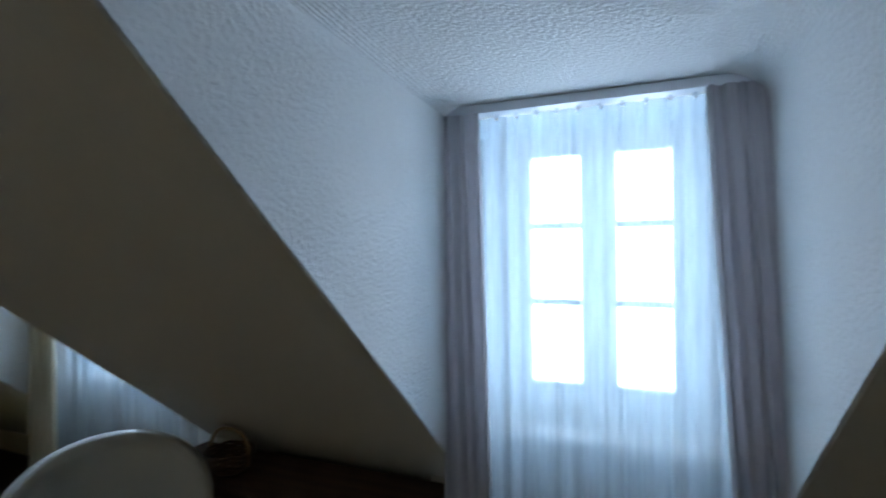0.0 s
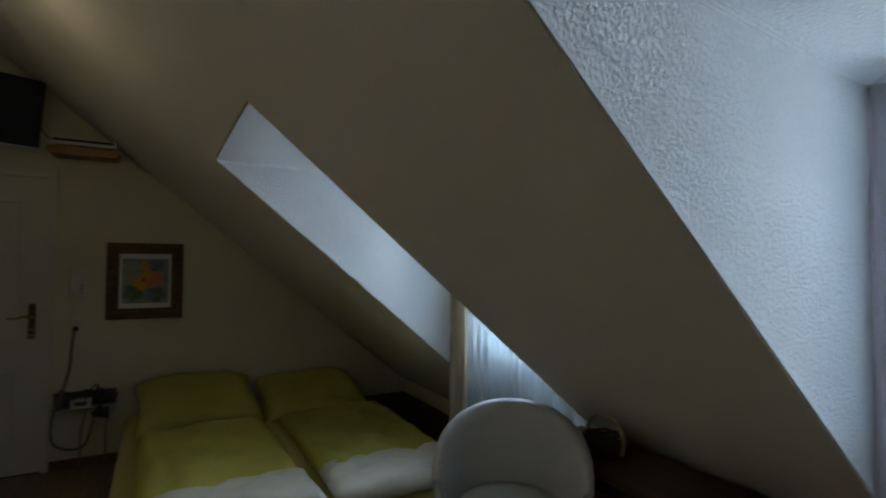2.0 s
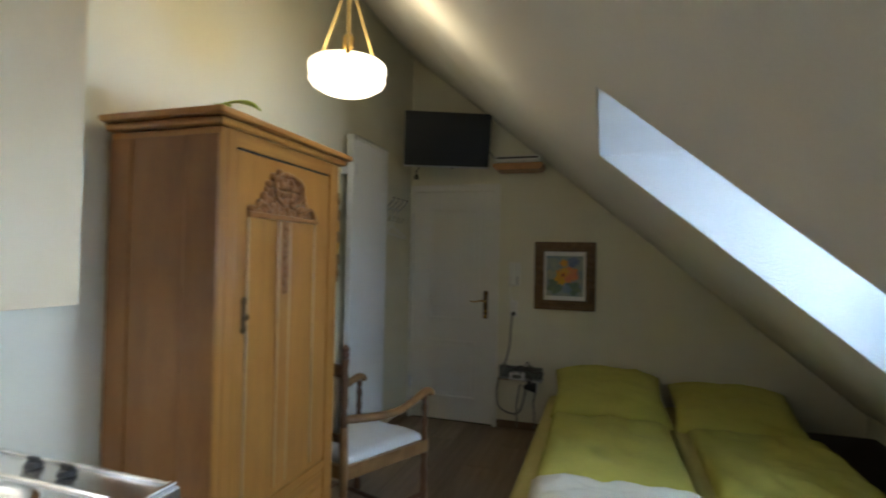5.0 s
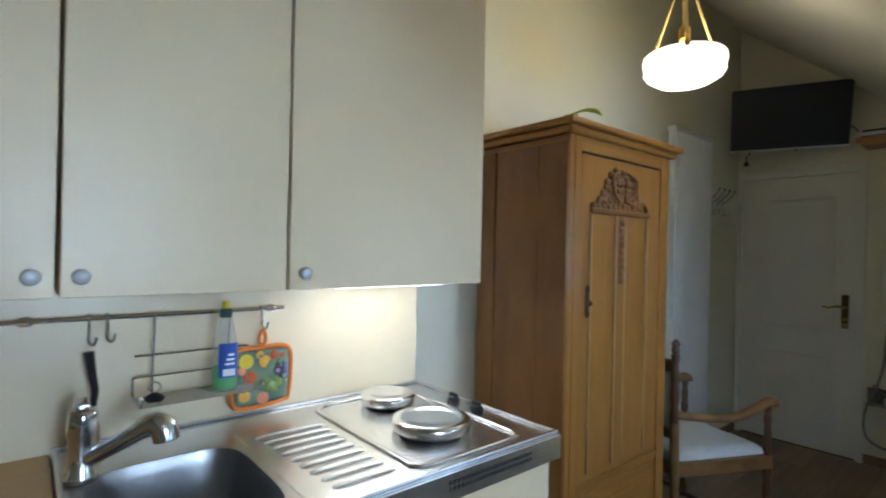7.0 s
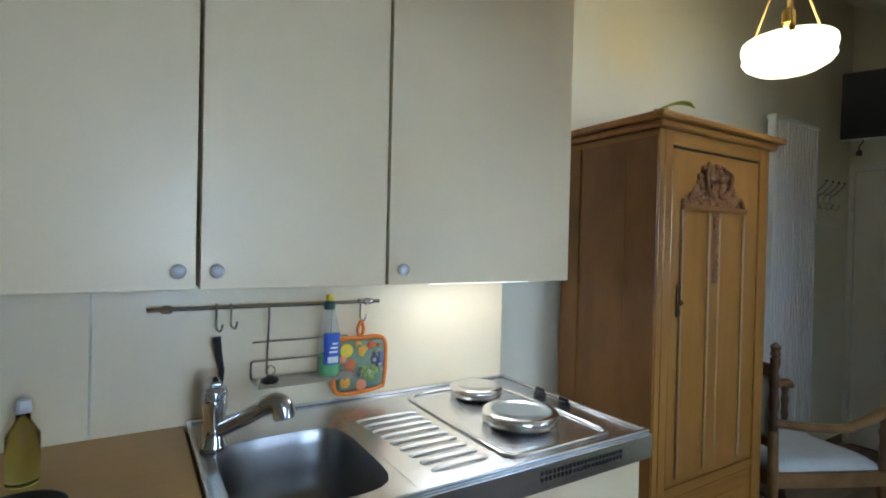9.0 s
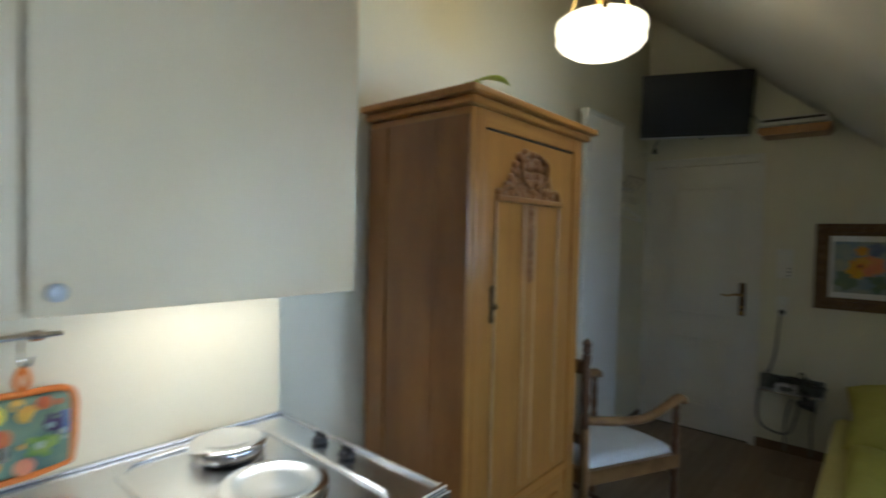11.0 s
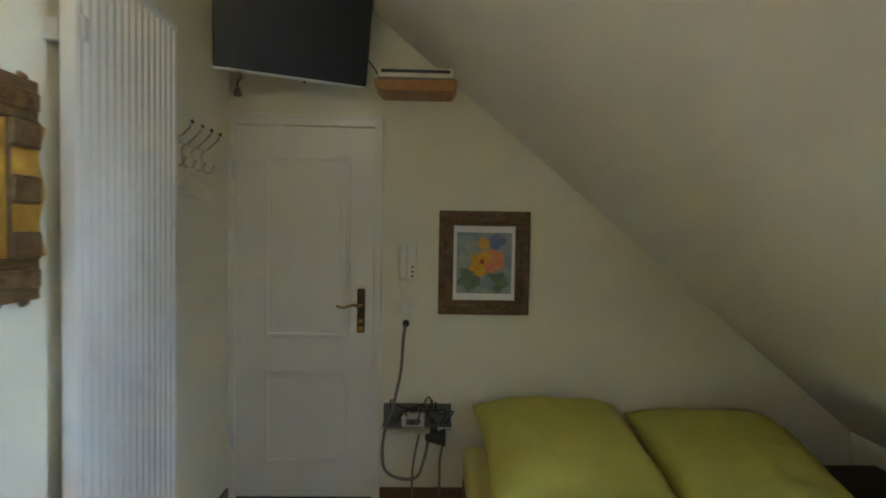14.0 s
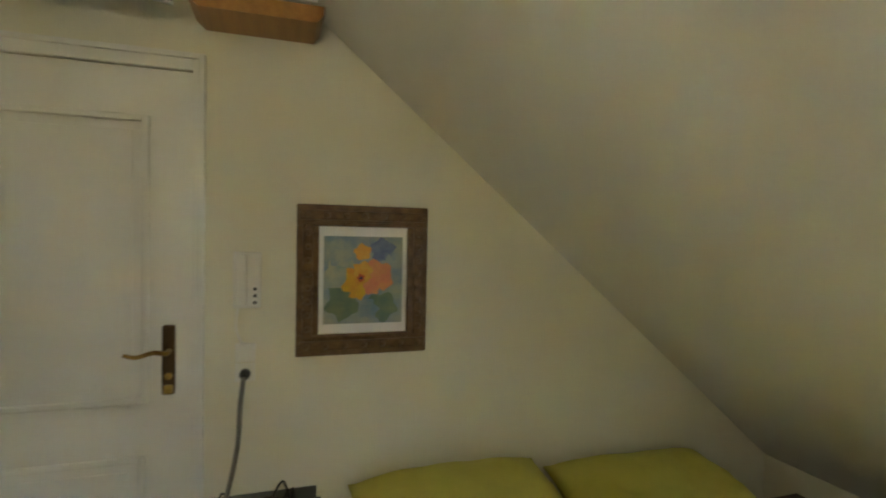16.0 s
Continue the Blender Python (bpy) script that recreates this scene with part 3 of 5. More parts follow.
def skirting(name, x0, x1, y0, y1):
    solid(name, box(x0, x1, y0, y1, 0.0, 0.065, 0.004), SKIRT, "brown wooden skirting board along the wall", "baseboard", "structure")


skirting("baseboard", XW, XW + 0.014, -0.342, YN)
skirting("baseboard", XW + 0.02, -1.92, YS, YS + 0.014)
skirting("baseboard", XW + 0.016, XE, YN - 0.014, YN)


def picture(name, m, w, h, border, wood, label, blossoms, background, wavy=0.0):
    """A framed flower print; local x runs along the wall, z up, y out of the wall."""
    pic = thing(name, m, label, "picture")
    for k, (x0, x1, z0, z1) in enumerate(((-w / 2, w / 2, h / 2 - border, h / 2), (-w / 2, w / 2, -h / 2, -h / 2 + border),
                                         (-w / 2, -w / 2 + border, -h / 2 + border, h / 2 - border), (w / 2 - border, w / 2, -h / 2 + border, h / 2 - border))):
        rail_ = box(x0, x1, 0.002, 0.022, z0, z1, 0.004)
        flat = k < 2
        if flat:
            c = (z0 + z1) / 2
            box(x0 + 0.01, x1 - 0.01, 0.018, 0.036, c - border * 0.22, c + border * 0.22, 0.007, 3, bm=rail_)
            box(x0 + border * .8, x1 - border * .8, 0.015, 0.028, c - border * 0.46 if k == 0 else c + border * 0.3, c - border * 0.3 if k == 0 else c + border * 0.46, 0.004, bm=rail_)
        else:
            c = (x0 + x1) / 2
            box(c - border * 0.22, c + border * 0.22, 0.018, 0.036, z0 - 0.01, z1 + 0.01, 0.007, 3, bm=rail_)
        n = 7 if flat else 8
        for i in range(n):
            f = (i + 0.5) / n
            px, pz = (x0 + (x1 - x0) * f, (z0 + z1) / 2) if flat else ((x0 + x1) / 2, z0 + (z1 - z0) * f)
            lathe([(0.002, 0.030), (0.013, 0.034), (0.009, 0.042), (0.002, 0.044)], 8, (px, 0, pz), "y", bm=rail_)
        if wavy and flat:
            for i in range(7):
                f = (i + 0.5) / 7
                px, pz = (x0 + (x1 - x0) * f, z1 if k == 0 else z0) if flat else (x0 if k == 2 else x1, z0 + (z1 - z0) * f)
                lathe([(0.003, 0.004), (wavy * (0.8 + 0.4 * math.cos(i * 2.1)), 0.010), (wavy * 0.7, 0.022), (0.004, 0.027)], 10, (px, 0, pz), "y", bm=rail_)
        if wavy and not flat:
            rail_.free()
            out = x0 if k == 2 else x1
            sgn = -1 if k == 2 else 1
            edge_ = [(out + sgn * wavy * (0.25 + 0.75 * math.cos(math.pi * (4 * i / 24 - 2)) * (1 if i in range(3, 22) else 1.2)), z0 + (z1 - z0) * i / 24) for i in range(25)]
            inner = x1 if k == 2 else x0
            rail_ = prism([(inner, z0)] + edge_ + [(inner, z1)], "y", 0.002, 0.026)
            for zz in (z0 + 0.03, (z0 + z1) / 2, z1 - 0.03):
                part("carved_block", box(min(inner, out) + 0.012, max(inner, out) + sgn * 0.004, 0.0265, 0.042, zz - 0.036, zz + 0.036, 0.010, 3), FRAMEWOOD, pic, "dark carved block")
            part("inner_lip", box(inner - 0.012 if sgn < 0 else inner, inner if sgn < 0 else inner + 0.012, 0.0265, 0.036, z0, z1, 0.004), FRAMEWOOD, pic)
            wood_ = GOLDLEAF
        else:
            wood_ = wood
        part("frame_rail", rail_, wood_, pic)
    iw, ih = w / 2 - border, h / 2 - border
    part("mount", box(-iw, iw, 0.003, 0.008, -ih, ih), PAPER, pic, "white paper mount")
    pw, ph = (iw - 0.018, ih - 0.036) if not wavy else (iw - 0.010, ih - 0.012)
    part("print", box(-pw, pw, 0.0085, 0.0105, -ph, ph), PAINT[background], pic, "loose watercolour of yellow and coral blossoms")
    rnd = random.Random(5)
    for i, (cx, cz, r, tone) in enumerate(blossoms):
        n, ring = 22, []
        bmf = bmesh.new()
        for q in range(n):
            a = 2 * math.pi * q / n
            rr = r * (1 + 0.16 * math.sin(5 * a + i) + 0.10 * rnd.uniform(-1, 1))
            ring.append(bmf.verts.new((max(-pw, min(pw, -cx + rr * math.cos(a))), 0.0112 + 0.0005 * i, max(-ph, min(ph, cz + rr * math.sin(a))))))
        bmf.faces.new(ring)
        ext = bmesh.ops.extrude_face_region(bmf, geom=bmf.faces[:])
        for v in ext["geom"]:
            if isinstance(v, bmesh.types.BMVert):
                v.co.y -= 0.0004
        part("blossom", bmf, PAINT[tone], pic)
    return pic


EAST = pose(XW, 0.2, 1.285, 0, 0, -90)
picture("framed_picture", EAST, 0.486, 0.553, 0.078, FRAMEWOOD, "walnut framed flower watercolour with a white mount", (
    (0.07, 0.11, 0.045, "indigo"), (0.10, 0.05, 0.04, "blue"), (-0.09, 0.02, 0.06, "haze"), (-0.08, -0.085, 0.060, "teal"), (0.07, -0.10, 0.055, "teal"), (0.02, -0.11, 0.035, "blue"), (-0.09, 0.09, 0.04, "blue"),
    (-0.005, 0.105, 0.030, "amber"), (0.045, 0.015, 0.058, "coral"), (0.075, 0.0, 0.036, "coral"), (-0.02, -0.005, 0.056, "yellow"), (-0.005, 0.035, 0.035, "amber"), (-0.025, -0.04, 0.032, "yellow"),
    (0.03, -0.025, 0.030, "coral"), (-0.012, 0.008, 0.014, "red"), (-0.012, 0.008, 0.006, "plum")), "blue")
SOUTH = pose(-2.425, YS, 1.533, 0, 0, 0)
picture("framed_picture", SOUTH, 0.62, 0.575, 0.115, FRAMEWOOD, "flower painting in a carved antique gilt frame", (
    (0.12, -0.11, 0.06, "teal"), (0.04, -0.12, 0.055, "indigo"), (-0.08, -0.10, 0.065, "teal"), (0.14, -0.05, 0.045, "indigo"), (-0.02, -0.05, 0.05, "indigo"), (0.15, 0.10, 0.035, "haze"), (-0.14, 0.02, 0.05, "green"),
    (0.10, 0.02, 0.05, "green"), (-0.07, 0.07, 0.055, "lemon"), (0.075, 0.075, 0.040, "lemon"), (0.135, 0.045, 0.030, "lemon"), (0.015, 0.10, 0.032, "lemon"), (-0.12, -0.03, 0.035, "lemon"), (0.06, -0.02, 0.030, "lemon"),
    (0.15, -0.02, 0.022, "lemon"), (-0.07, 0.07, 0.018, "amber"), (0.075, 0.075, 0.012, "amber")), "blue", wavy=0.014)

# television on a tilting wall arm
bl, br = Vector((-3.638, -1.065, 2.168)), Vector((-3.935, -0.424, 2.168))
ux = (br - bl).normalized()
up = ((Vector((-3.539, -1.026, 2.588)) + Vector((-3.791, -0.369, 2.588))) / 2 - (bl + br) / 2).normalized()
uy = up.cross(ux).normalized()
tv_m = Matrix((ux, uy, up)).transposed().to_4x4()
tv_m.translation = (bl + br) / 2
tv = thing("television", tv_m, "black flat television tilted down on a wall arm", "television")
part("housing", box(-0.353, 0.353, 0.004, 0.045, 0.0, 0.43, 0.006), BLACK, tv)
part("screen", box(-0.338, 0.338, 0.0, 0.0035, 0.022, 0.418), SCREEN, tv, "glossy black screen")
part("bottom_strip", box(-0.353, 0.353, -0.003, 0.03, -0.012, -0.0005, 0.002), SILVER, tv, "silver lower edge")
part("sensor", lathe([(0.010, -0.022), (0.006, -0.013)], 10, (0.05, 0.01, 0.0)), BLACK, tv)
part("wall_arm", sweep([(0, 0.045, 0.22), (0.06, 0.14, 0.24), (0.02, 0.30, 0.28)], 0.016, steps=4), BLACK, tv)
plug = thing("hanging_plug", (-3.74, -1.00, 2.14), "black mains plug dangling below the television", "plug")
part("lead", sweep([(0.03, 0.02, 0.03), (0.0, 0.03, 0.012), (-0.02, 0.0, -0.01), (-0.02, 0.0, -0.04)], 0.004, steps=5), BLACK, plug)
part("plug_body", lathe([(0.006, -0.035), (0.017, -0.05), (0.019, -0.072), (0.016, -0.076)], 12, (-0.02, 0, 0)), BLACK, plug)

shelf = thing("wall_shelf", (XW, -0.165, 2.118), "small brown wooden box shelf high on the wall", "shelf")
part("board", prism([(-0.180, 0.018), (0.172, 0.018), (0.195, 0.045), (0.195, 0.0715), (-0.21, 0.0715), (-0.21, 0.045)], "x", 0.001, 0.20), PINE_H, shelf)
rec = thing("receiver", (XW + 0.03, -0.175, 2.19), "slim silver satellite receiver lying on the wall shelf", "receiver")
part("case", box(0.0, 0.16, -0.185, 0.185, 0.012, 0.060, 0.003), WHITE, rec, "pale grey metal case")
part("front_window", box(0.1605, 0.163, -0.170, 0.170, 0.034, 0.050, 0.001), BLACK, rec, "dark front window")
for y in (-0.15, 0.15):
    part("foot", lathe([(0.012, 0.0), (0.014, 0.004), (0.012, 0.0119)], 12, (0.12, y, 0)), CHROME, rec)
solid("aerial_lead", sweep([(-3.90, -0.45, 2.33), (-3.92, -0.40, 2.28), (-3.93, -0.36, 2.225)], 0.004), BLACK, "black lead from television to receiver", "cable")

phone = thing("door_phone", (XW, -0.207, 1.289), "white wall-mounted door intercom handset", "intercom")
part("base", box(0.001, 0.03, -0.046, 0.046, -0.098, 0.098, 0.006), WHITE, phone)
part("handset", box(0.0305, 0.055, -0.040, 0.0, -0.09, 0.092, 0.01, 3), WHITE, phone)
for k in range(3):
    part("button", lathe([(0.006, 0.030), (0.006, 0.034), (0.004, 0.035)], 10, (0, 0.026, -0.03 - 0.024 * k), "x"), BLACK, phone)
part("cord", sweep([(0.02, -0.03, -0.098), (0.03, -0.035, -0.16), (0.03, -0.02, -0.21), (0.01, -0.01, -0.225)], 0.004), WHITE, phone)
sw = thing("light_switch", (XW, -0.212, 1.031), "white rocker light switch", "switch")
part("plate", box(0.001, 0.010, -0.034, 0.034, -0.033, 0.034, 0.004), WHITE, sw)
part("rocker", box(0.0105, 0.017, -0.026, 0.026, -0.026, 0.026, 0.003), WHITE, sw)
so = thing("wall_socket", (XW, -0.212, 0.965), "white wall socket with a plug in it", "socket")
part("plate", box(0.001, 0.010, -0.034, 0.034, -0.035, 0.030, 0.004), WHITE, so)
part("plug", lathe([(0.019, 0.010), (0.018, 0.03), (0.010, 0.045)], 14, (0, 0, -0.008), "x"), BLACK, so)

# metal shelf with chargers and a clip lamp
ms = thing("metal_shelf", (XW, -0.145, 0.42), "narrow grey metal wall shelf", "shelf")
part("back_plate", box(0.001, 0.006, -0.18, 0.183, 0.006, 0.103, 0.001), GALV, ms)
part("tray", box(0.001, 0.10, -0.18, 0.183, 0.0, 0.005, 0.001), GALV, ms)
part("edge_bar", sweep([(0.10, -0.18, 0.006), (0.10, 0.183, 0.006)], 0.005, steps=1), CHROME, ms)
ad = thing("power_adapter", (XW + 0.05, -0.17, 0.4255), "pale grey power adapter lying on the metal shelf", "adapter")
part("case", box(-0.035, 0.035, -0.055, 0.065, 0.0, 0.055, 0.006), SILVER, ad)
part("label_plate", box(0.0355, 0.037, -0.03, 0.04, 0.012, 0.042), GALV, ad)
rnd = random.Random(3)
for k in range(4):
    pts = [(XW + 0.03 + rnd.uniform(0, 0.06), -0.30 + 0.07 * k + rnd.uniform(-.03, .03), 0.44)]
    for q in range(6):
        pts.append((XW + 0.03 + rnd.uniform(0, 0.07), -0.29 + 0.05 * k + 0.035 * q + rnd.uniform(-.03, .03), 0.47 + rnd.uniform(-0.02, 0.10) * (1 if q % 2 else 0.5)))
    pts.append((XW + 0.06, -0.06 + 0.02 * k, 0.43))
    solid("charger_cable", sweep(pts, 0.0042, n=6, steps=6), BLACK, "tangled black charger cable on the metal shelf", "cable", group="charger cables")
solid("sleeved_cable", sweep([(XW + 0.04, -0.214, 0.955), (XW + 0.045, -0.225, 0.85), (XW + 0.035, -0.235, 0.70), (XW + 0.06, -0.27, 0.53), (XW + 0.115, -0.315, 0.38),
                              (XW + 0.11, -0.31, 0.22), (XW + 0.09, -0.23, 0.155), (XW + 0.10, -0.14, 0.17), (XW + 0.11, -0.10, 0.28), (XW + 0.115, -0.08, 0.395)], 0.008), GREY_TUBE,
      "thick grey sleeved cable looping from socket to shelf", "cable")
for y, d in ((-0.165, 0.0), (-0.03, 0.01)):
    solid("hanging_cable", sweep([(XW + 0.108, y + 0.035, 0.40), (XW + 0.10, y + 0.01, 0.27), (XW + 0.05, y + d, 0.15), (XW + 0.022, y + d, 0.02)], 0.006), GREY_TUBE,
          "grey cable hanging down to the skirting", "cable", group="hanging cables")
cl = thing("clip_lamp", (XW + 0.12, -0.045, 0.385), "small black clip-on spot lamp under the shelf edge", "lamp")
part("shade", lathe([(0.012, -0.075), (0.02, -0.06), (0.028, -0.03), (0.042, 0.02), (0.044, 0.03), (0.040, 0.028)], 18, (0, 0.02, 0), "y"), BLACK, cl)
part("reflector", lathe([(0.036, 0.027), (0.039, 0.0315)], 18, (0, 0.02, 0), "y"), SILVER, cl)
part("clip", box(-0.03, 0.012, -0.03, 0.01, 0.0, 0.05, 0.005), BLACK, cl)

# ---- long wall: radiator, hooks ----
rad = thing("radiator", (-3.03, YS, 0.17), "tall white ribbed vertical panel radiator", "radiator")
part("back_panel", box(-0.285, 0.258, 0.045, 0.075, 0.02, 2.03, 0.008), RADIATOR, rad)
NR = 15
for k in range(NR):
    x = -0.272 + k * 0.516 / (NR - 1)
    part("rib", prism([(x - 0.0142, 0.076), (x - 0.0085, 0.098), (x + 0.0085, 0.098), (x + 0.0142, 0.076)], "z", 0.03, 2.01), RADIATOR, rad)
part("top_cap", box(-0.29, 0.266, 0.040, 0.101, 2.012, 2.045, 0.012, 3), RADIATOR, rad)
part("side_cover", box(0.2585, 0.268, 0.055, 0.10, 0.0, 2.03, 0.004), RADIATOR, rad)
for z in (0.3, 1.78):
    part("bracket", box(0.225, 0.257, 0.001, 0.0445, z, z + 0.06, 0.004), SILVER, rad)
part("air_vent", box(0.232, 0.252, 0.0985, 0.112, 1.78, 1.85, 0.005), SILVER, rad, "small grey air vent")
part("valve", lathe([(0.012, 0.0), (0.016, 0.02), (0.011, 0.04), (0.02, 0.05), (0.02, 0.085), (0.012, 0.09)], 14, (-0.27, 0.06, -0.10)), SILVER, rad)
part("supply_pipe", sweep([(-0.27, 0.06, -0.169), (-0.27, 0.06, -0.09)], 0.008, steps=1), SILVER, rad)

hooks = thing("coat_hook_rail", (-3.55, YS, 1.80), "chrome wire coat hook rail with curved hooks", "coat hooks")
part("bar", sweep([(-0.16, 0.02, 0.0), (0.16, 0.02, 0.0)], 0.006, steps=1), CHROME, hooks)
for k in range(4):
    x = -0.135 + 0.09 * k
    hk = part("hook", sweep([(x, 0.022, -0.02), (x, 0.05, 0.0), (x, 0.095, 0.045), (x, 0.105, 0.065)], 0.005, n=6), CHROME, hooks)
    part("knob", lathe([(0.003, 0.06), (0.007, 0.066), (0.007, 0.073), (0.003, 0.078)], 10, (x, 0.106, 0)), BRONZE, hk)
    part("lower_hook", sweep([(x, 0.02, -0.02), (x, 0.03, -0.09), (x, 0.06, -0.105), (x, 0.08, -0.07)], 0.004, n=6), CHROME, hooks)
for k in range(2):
    hang = thing("coat_hanger", (-3.52 + 0.05 * k, YS + 0.06, 1.705), "thin white wire coat hanger on the hook rail", "hanger", "coat hangers")
    part("wire", sweep([(0.0, -0.0, 0.0), (0, 0.01, 0.012), (0, 0.016, -0.005), (0, 0.0, -0.04), (-0.05, 0.03, -0.085), (-0.11, 0.06, -0.13), (-0.10, 0.055, -0.142), (0, 0.0, -0.115), (0.06, -0.03, -0.10), (0, 0.0, -0.045)], 0.004, n=6), WHITE, hang)

# ---- pendant lamp ----
lamp = thing("pendant_lamp", (-1.568, -0.457, 2.115), "lit marbled opal glass bowl pendant on three gold cords", "lamp")
bowl = [(0.004, -0.075), (0.05, -0.072), (0.10, -0.060), (0.135, -0.038), (0.147, -0.020), (0.143, -0.008), (0.147, 0.006), (0.150, 0.022), (0.147, 0.040), (0.140, 0.046), (0.132, 0.040),
        (0.128, 0.0), (0.09, -0.045), (0.004, -0.062)]
part("bowl", lathe(bowl, 40), OPAL, lamp, "lit marbled opal glass", smooth=True)
zc = roof(-0.457) - 2.115
for k in range(3):
    a = 2 * math.pi * k / 3 + 0.5
    c, s = math.cos(a), math.sin(a)
    part("cord", sweep([(0.143 * c, 0.143 * s, 0.04), (0.075 * c, 0.075 * s, 0.20), (0.012 * c, 0.012 * s, 0.36)], 0.0042, steps=2), ROPE, lamp)
    part("cord_clip", lathe([(0.008, 0.03), (0.011, 0.045), (0.006, 0.06)], 8, (0.145 * c, 0.145 * s, 0)), BRASS, lamp)
part("stem", sweep([(0, 0, 0.08), (0, 0, zc - 0.03)], 0.008, steps=1), ROPE, lamp)
part("socket", lathe([(0.016, 0.10), (0.022, 0.11), (0.022, 0.15), (0.01, 0.165)], 14), BRASS, lamp)
part("ceiling_rose", lathe([(0.012, zc - 0.07), (0.045, zc - 0.035), (0.05, zc + 0.03)], 20), BRASS, lamp)

# ---- wardrobe ----
WX, WY = -1.50, -1.12
wd = thing("wardrobe", (WX, WY, 0.0), "honey-coloured pine wardrobe with a carved single door", "wardrobe")
HW, DP = 0.37, 0.465
part("side_panel", box(-HW, -HW + 0.03, 0.0, DP, 0.06, 1.824, 0.004), PINE, wd)
sp = box(HW - 0.03, HW, 0.0, DP, 0.06, 1.824, 0.004)
part("side_panel", sp, PINE, wd)
# boards carry the east side's shade in their darker colour
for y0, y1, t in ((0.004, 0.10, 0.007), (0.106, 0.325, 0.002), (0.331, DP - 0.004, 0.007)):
    part("side_board", box(HW + 0.0005, HW + t, y0, y1, 0.065, 1.80, 0.002), PINE_SHADED, wd)
part("back_board", box(-HW + 0.03, HW - 0.03, 0.0, 0.015, 0.06, 1.80), PINE, wd)
part("bottom_board", box(-HW + 0.03, HW - 0.03, 0.016, DP - 0.02, 0.06, 0.085), PINE_H, wd)
for x0, x1 in ((-HW + 0.03, -0.295), (0.298, HW - 0.03)):
    part("front_stile", box(x0, x1, DP - 0.03, DP + 0.002, 0.06, 1.825, 0.003), PINE, wd)
part("top_rail", box(-0.295, 0.298, DP - 0.03, DP + 0.001, 1.772, 1.8255, 0.003), PINE_H, wd)
part("middle_rail", box(-0.295, 0.298, DP - 0.03, DP + 0.001, 0.49, 0.525, 0.003), PINE_H, wd)
corn = box(-HW - 0.026, HW + 0.026, -0.0, DP + 0.024, 1.826, 1.852, 0.010, 4)
box(-HW - 0.05, HW + 0.05, -0.0, DP + 0.045, 1.8525, 1.876, 0.007, 3, bm=corn)
part("cornice", corn, PINE_H, wd)
wdoor = part("wardrobe_door", box(-0.291, 0.293, DP - 0.025, DP - 0.002, 0.53, 1.765, 0.003), PINE, wd)
part("carved_bar", box(-0.185, 0.245, DP - 0.001, DP + 0.016, 1.545, 1.566, 0.006, 3), CARVED, wdoor)
rnd = random.Random(11)
for row, (z, half, n) in enumerate(((1.574, 0.190, 12), (1.596, 0.150, 10), (1.620, 0.125, 9), (1.645, 0.112, 8), (1.670, 0.098, 7), (1.694, 0.072, 5), (1.715, 0.036, 3))):
    for i in range(n):
        x = 0.03 + (-half + 2 * half * i / (n - 1)) + rnd.uniform(-.006, .006)
        r = rnd.uniform(0.014, 0.022)
        d = rnd.uniform(0.007, 0.017)
        zz = z + rnd.uniform(-.008, .008)
        part("carved_flower", lathe([(r, DP - 0.002), (r * 0.95, DP + d * 0.4), (r * 0.6, DP + d * 0.85), (r * 0.12, DP + d)], 10, (x, 0, zz), "y"), CARVED, wdoor, smooth=True)
for s in (-1, 1):
    part("carved_scroll", sweep([(0.03 + s * 0.02, DP + 0.012, 1.60), (0.03 + s * 0.075, DP + 0.02, 1.63), (0.03 + s * 0.085, DP + 0.02, 1.69), (0.03 + s * 0.035, DP + 0.014, 1.715)], 0.007), CARVED, wdoor, smooth=True)
    part("carved_scroll", sweep([(0.03 + s * 0.10, DP + 0.010, 1.575), (0.03 + s * 0.155, DP + 0.014, 1.60), (0.03 + s * 0.185, DP + 0.012, 1.575)], 0.008), CARVED, wdoor, smooth=True)
part("centre_stile", box(-0.012, 0.072, DP - 0.001, DP + 0.005, 0.56, 1.544, 0.002), PINE, wdoor)
strip = box(0.014, 0.046, DP + 0.0055, DP + 0.010, 1.27, 1.544, 0.002)
for i in range(9):
    lathe([(0.015, DP + 0.009), (0.012, DP + 0.015), (0.003, DP + 0.019)], 8, (0.03 + 0.004 * math.sin(i * 2), 0, 1.285 + 0.029 * i), "y", bm=strip)
part("carved_drop", strip, CARVED, wdoor)
for x in (-0.175, -0.004, 0.064, 0.235):
    part("fluting", lathe([(0.005, 0.56), (0.006, 0.60), (0.006, 1.50), (0.005, 1.543)], 10, (x, DP + 0.003, 0)), FLUTE, wdoor)
for x0, x1 in ((-0.165, -0.016), (0.076, 0.225)):
    part("door_panel", box(x0, x1, DP - 0.001, DP + 0.002, 0.60, 1.54, 0.001), PINE, wdoor)
esc = box(0.231, 0.257, DP - 0.001, DP + 0.005, 1.175, 1.25, 0.006)
lathe([(0.006, DP + 0.004), (0.012, DP + 0.012), (0.004, DP + 0.02)], 10, (0.244, 0, 1.205), "y", bm=esc)
lathe([(0.017, DP - 0.001), (0.010, DP + 0.007)], 10, (0.244, 0, 1.258), "y", bm=esc)
lathe([(0.018, DP - 0.001), (0.010, DP + 0.007)], 10, (0.244, 0, 1.166), "y", bm=esc)
part("lock_plate", esc, BRONZE, wdoor, "ornate dark metal lock plate")
part("top_gap", box(-0.28, 0.285, DP - 0.012, DP - 0.0005, 1.7655, 1.7715), BLACK, wd)
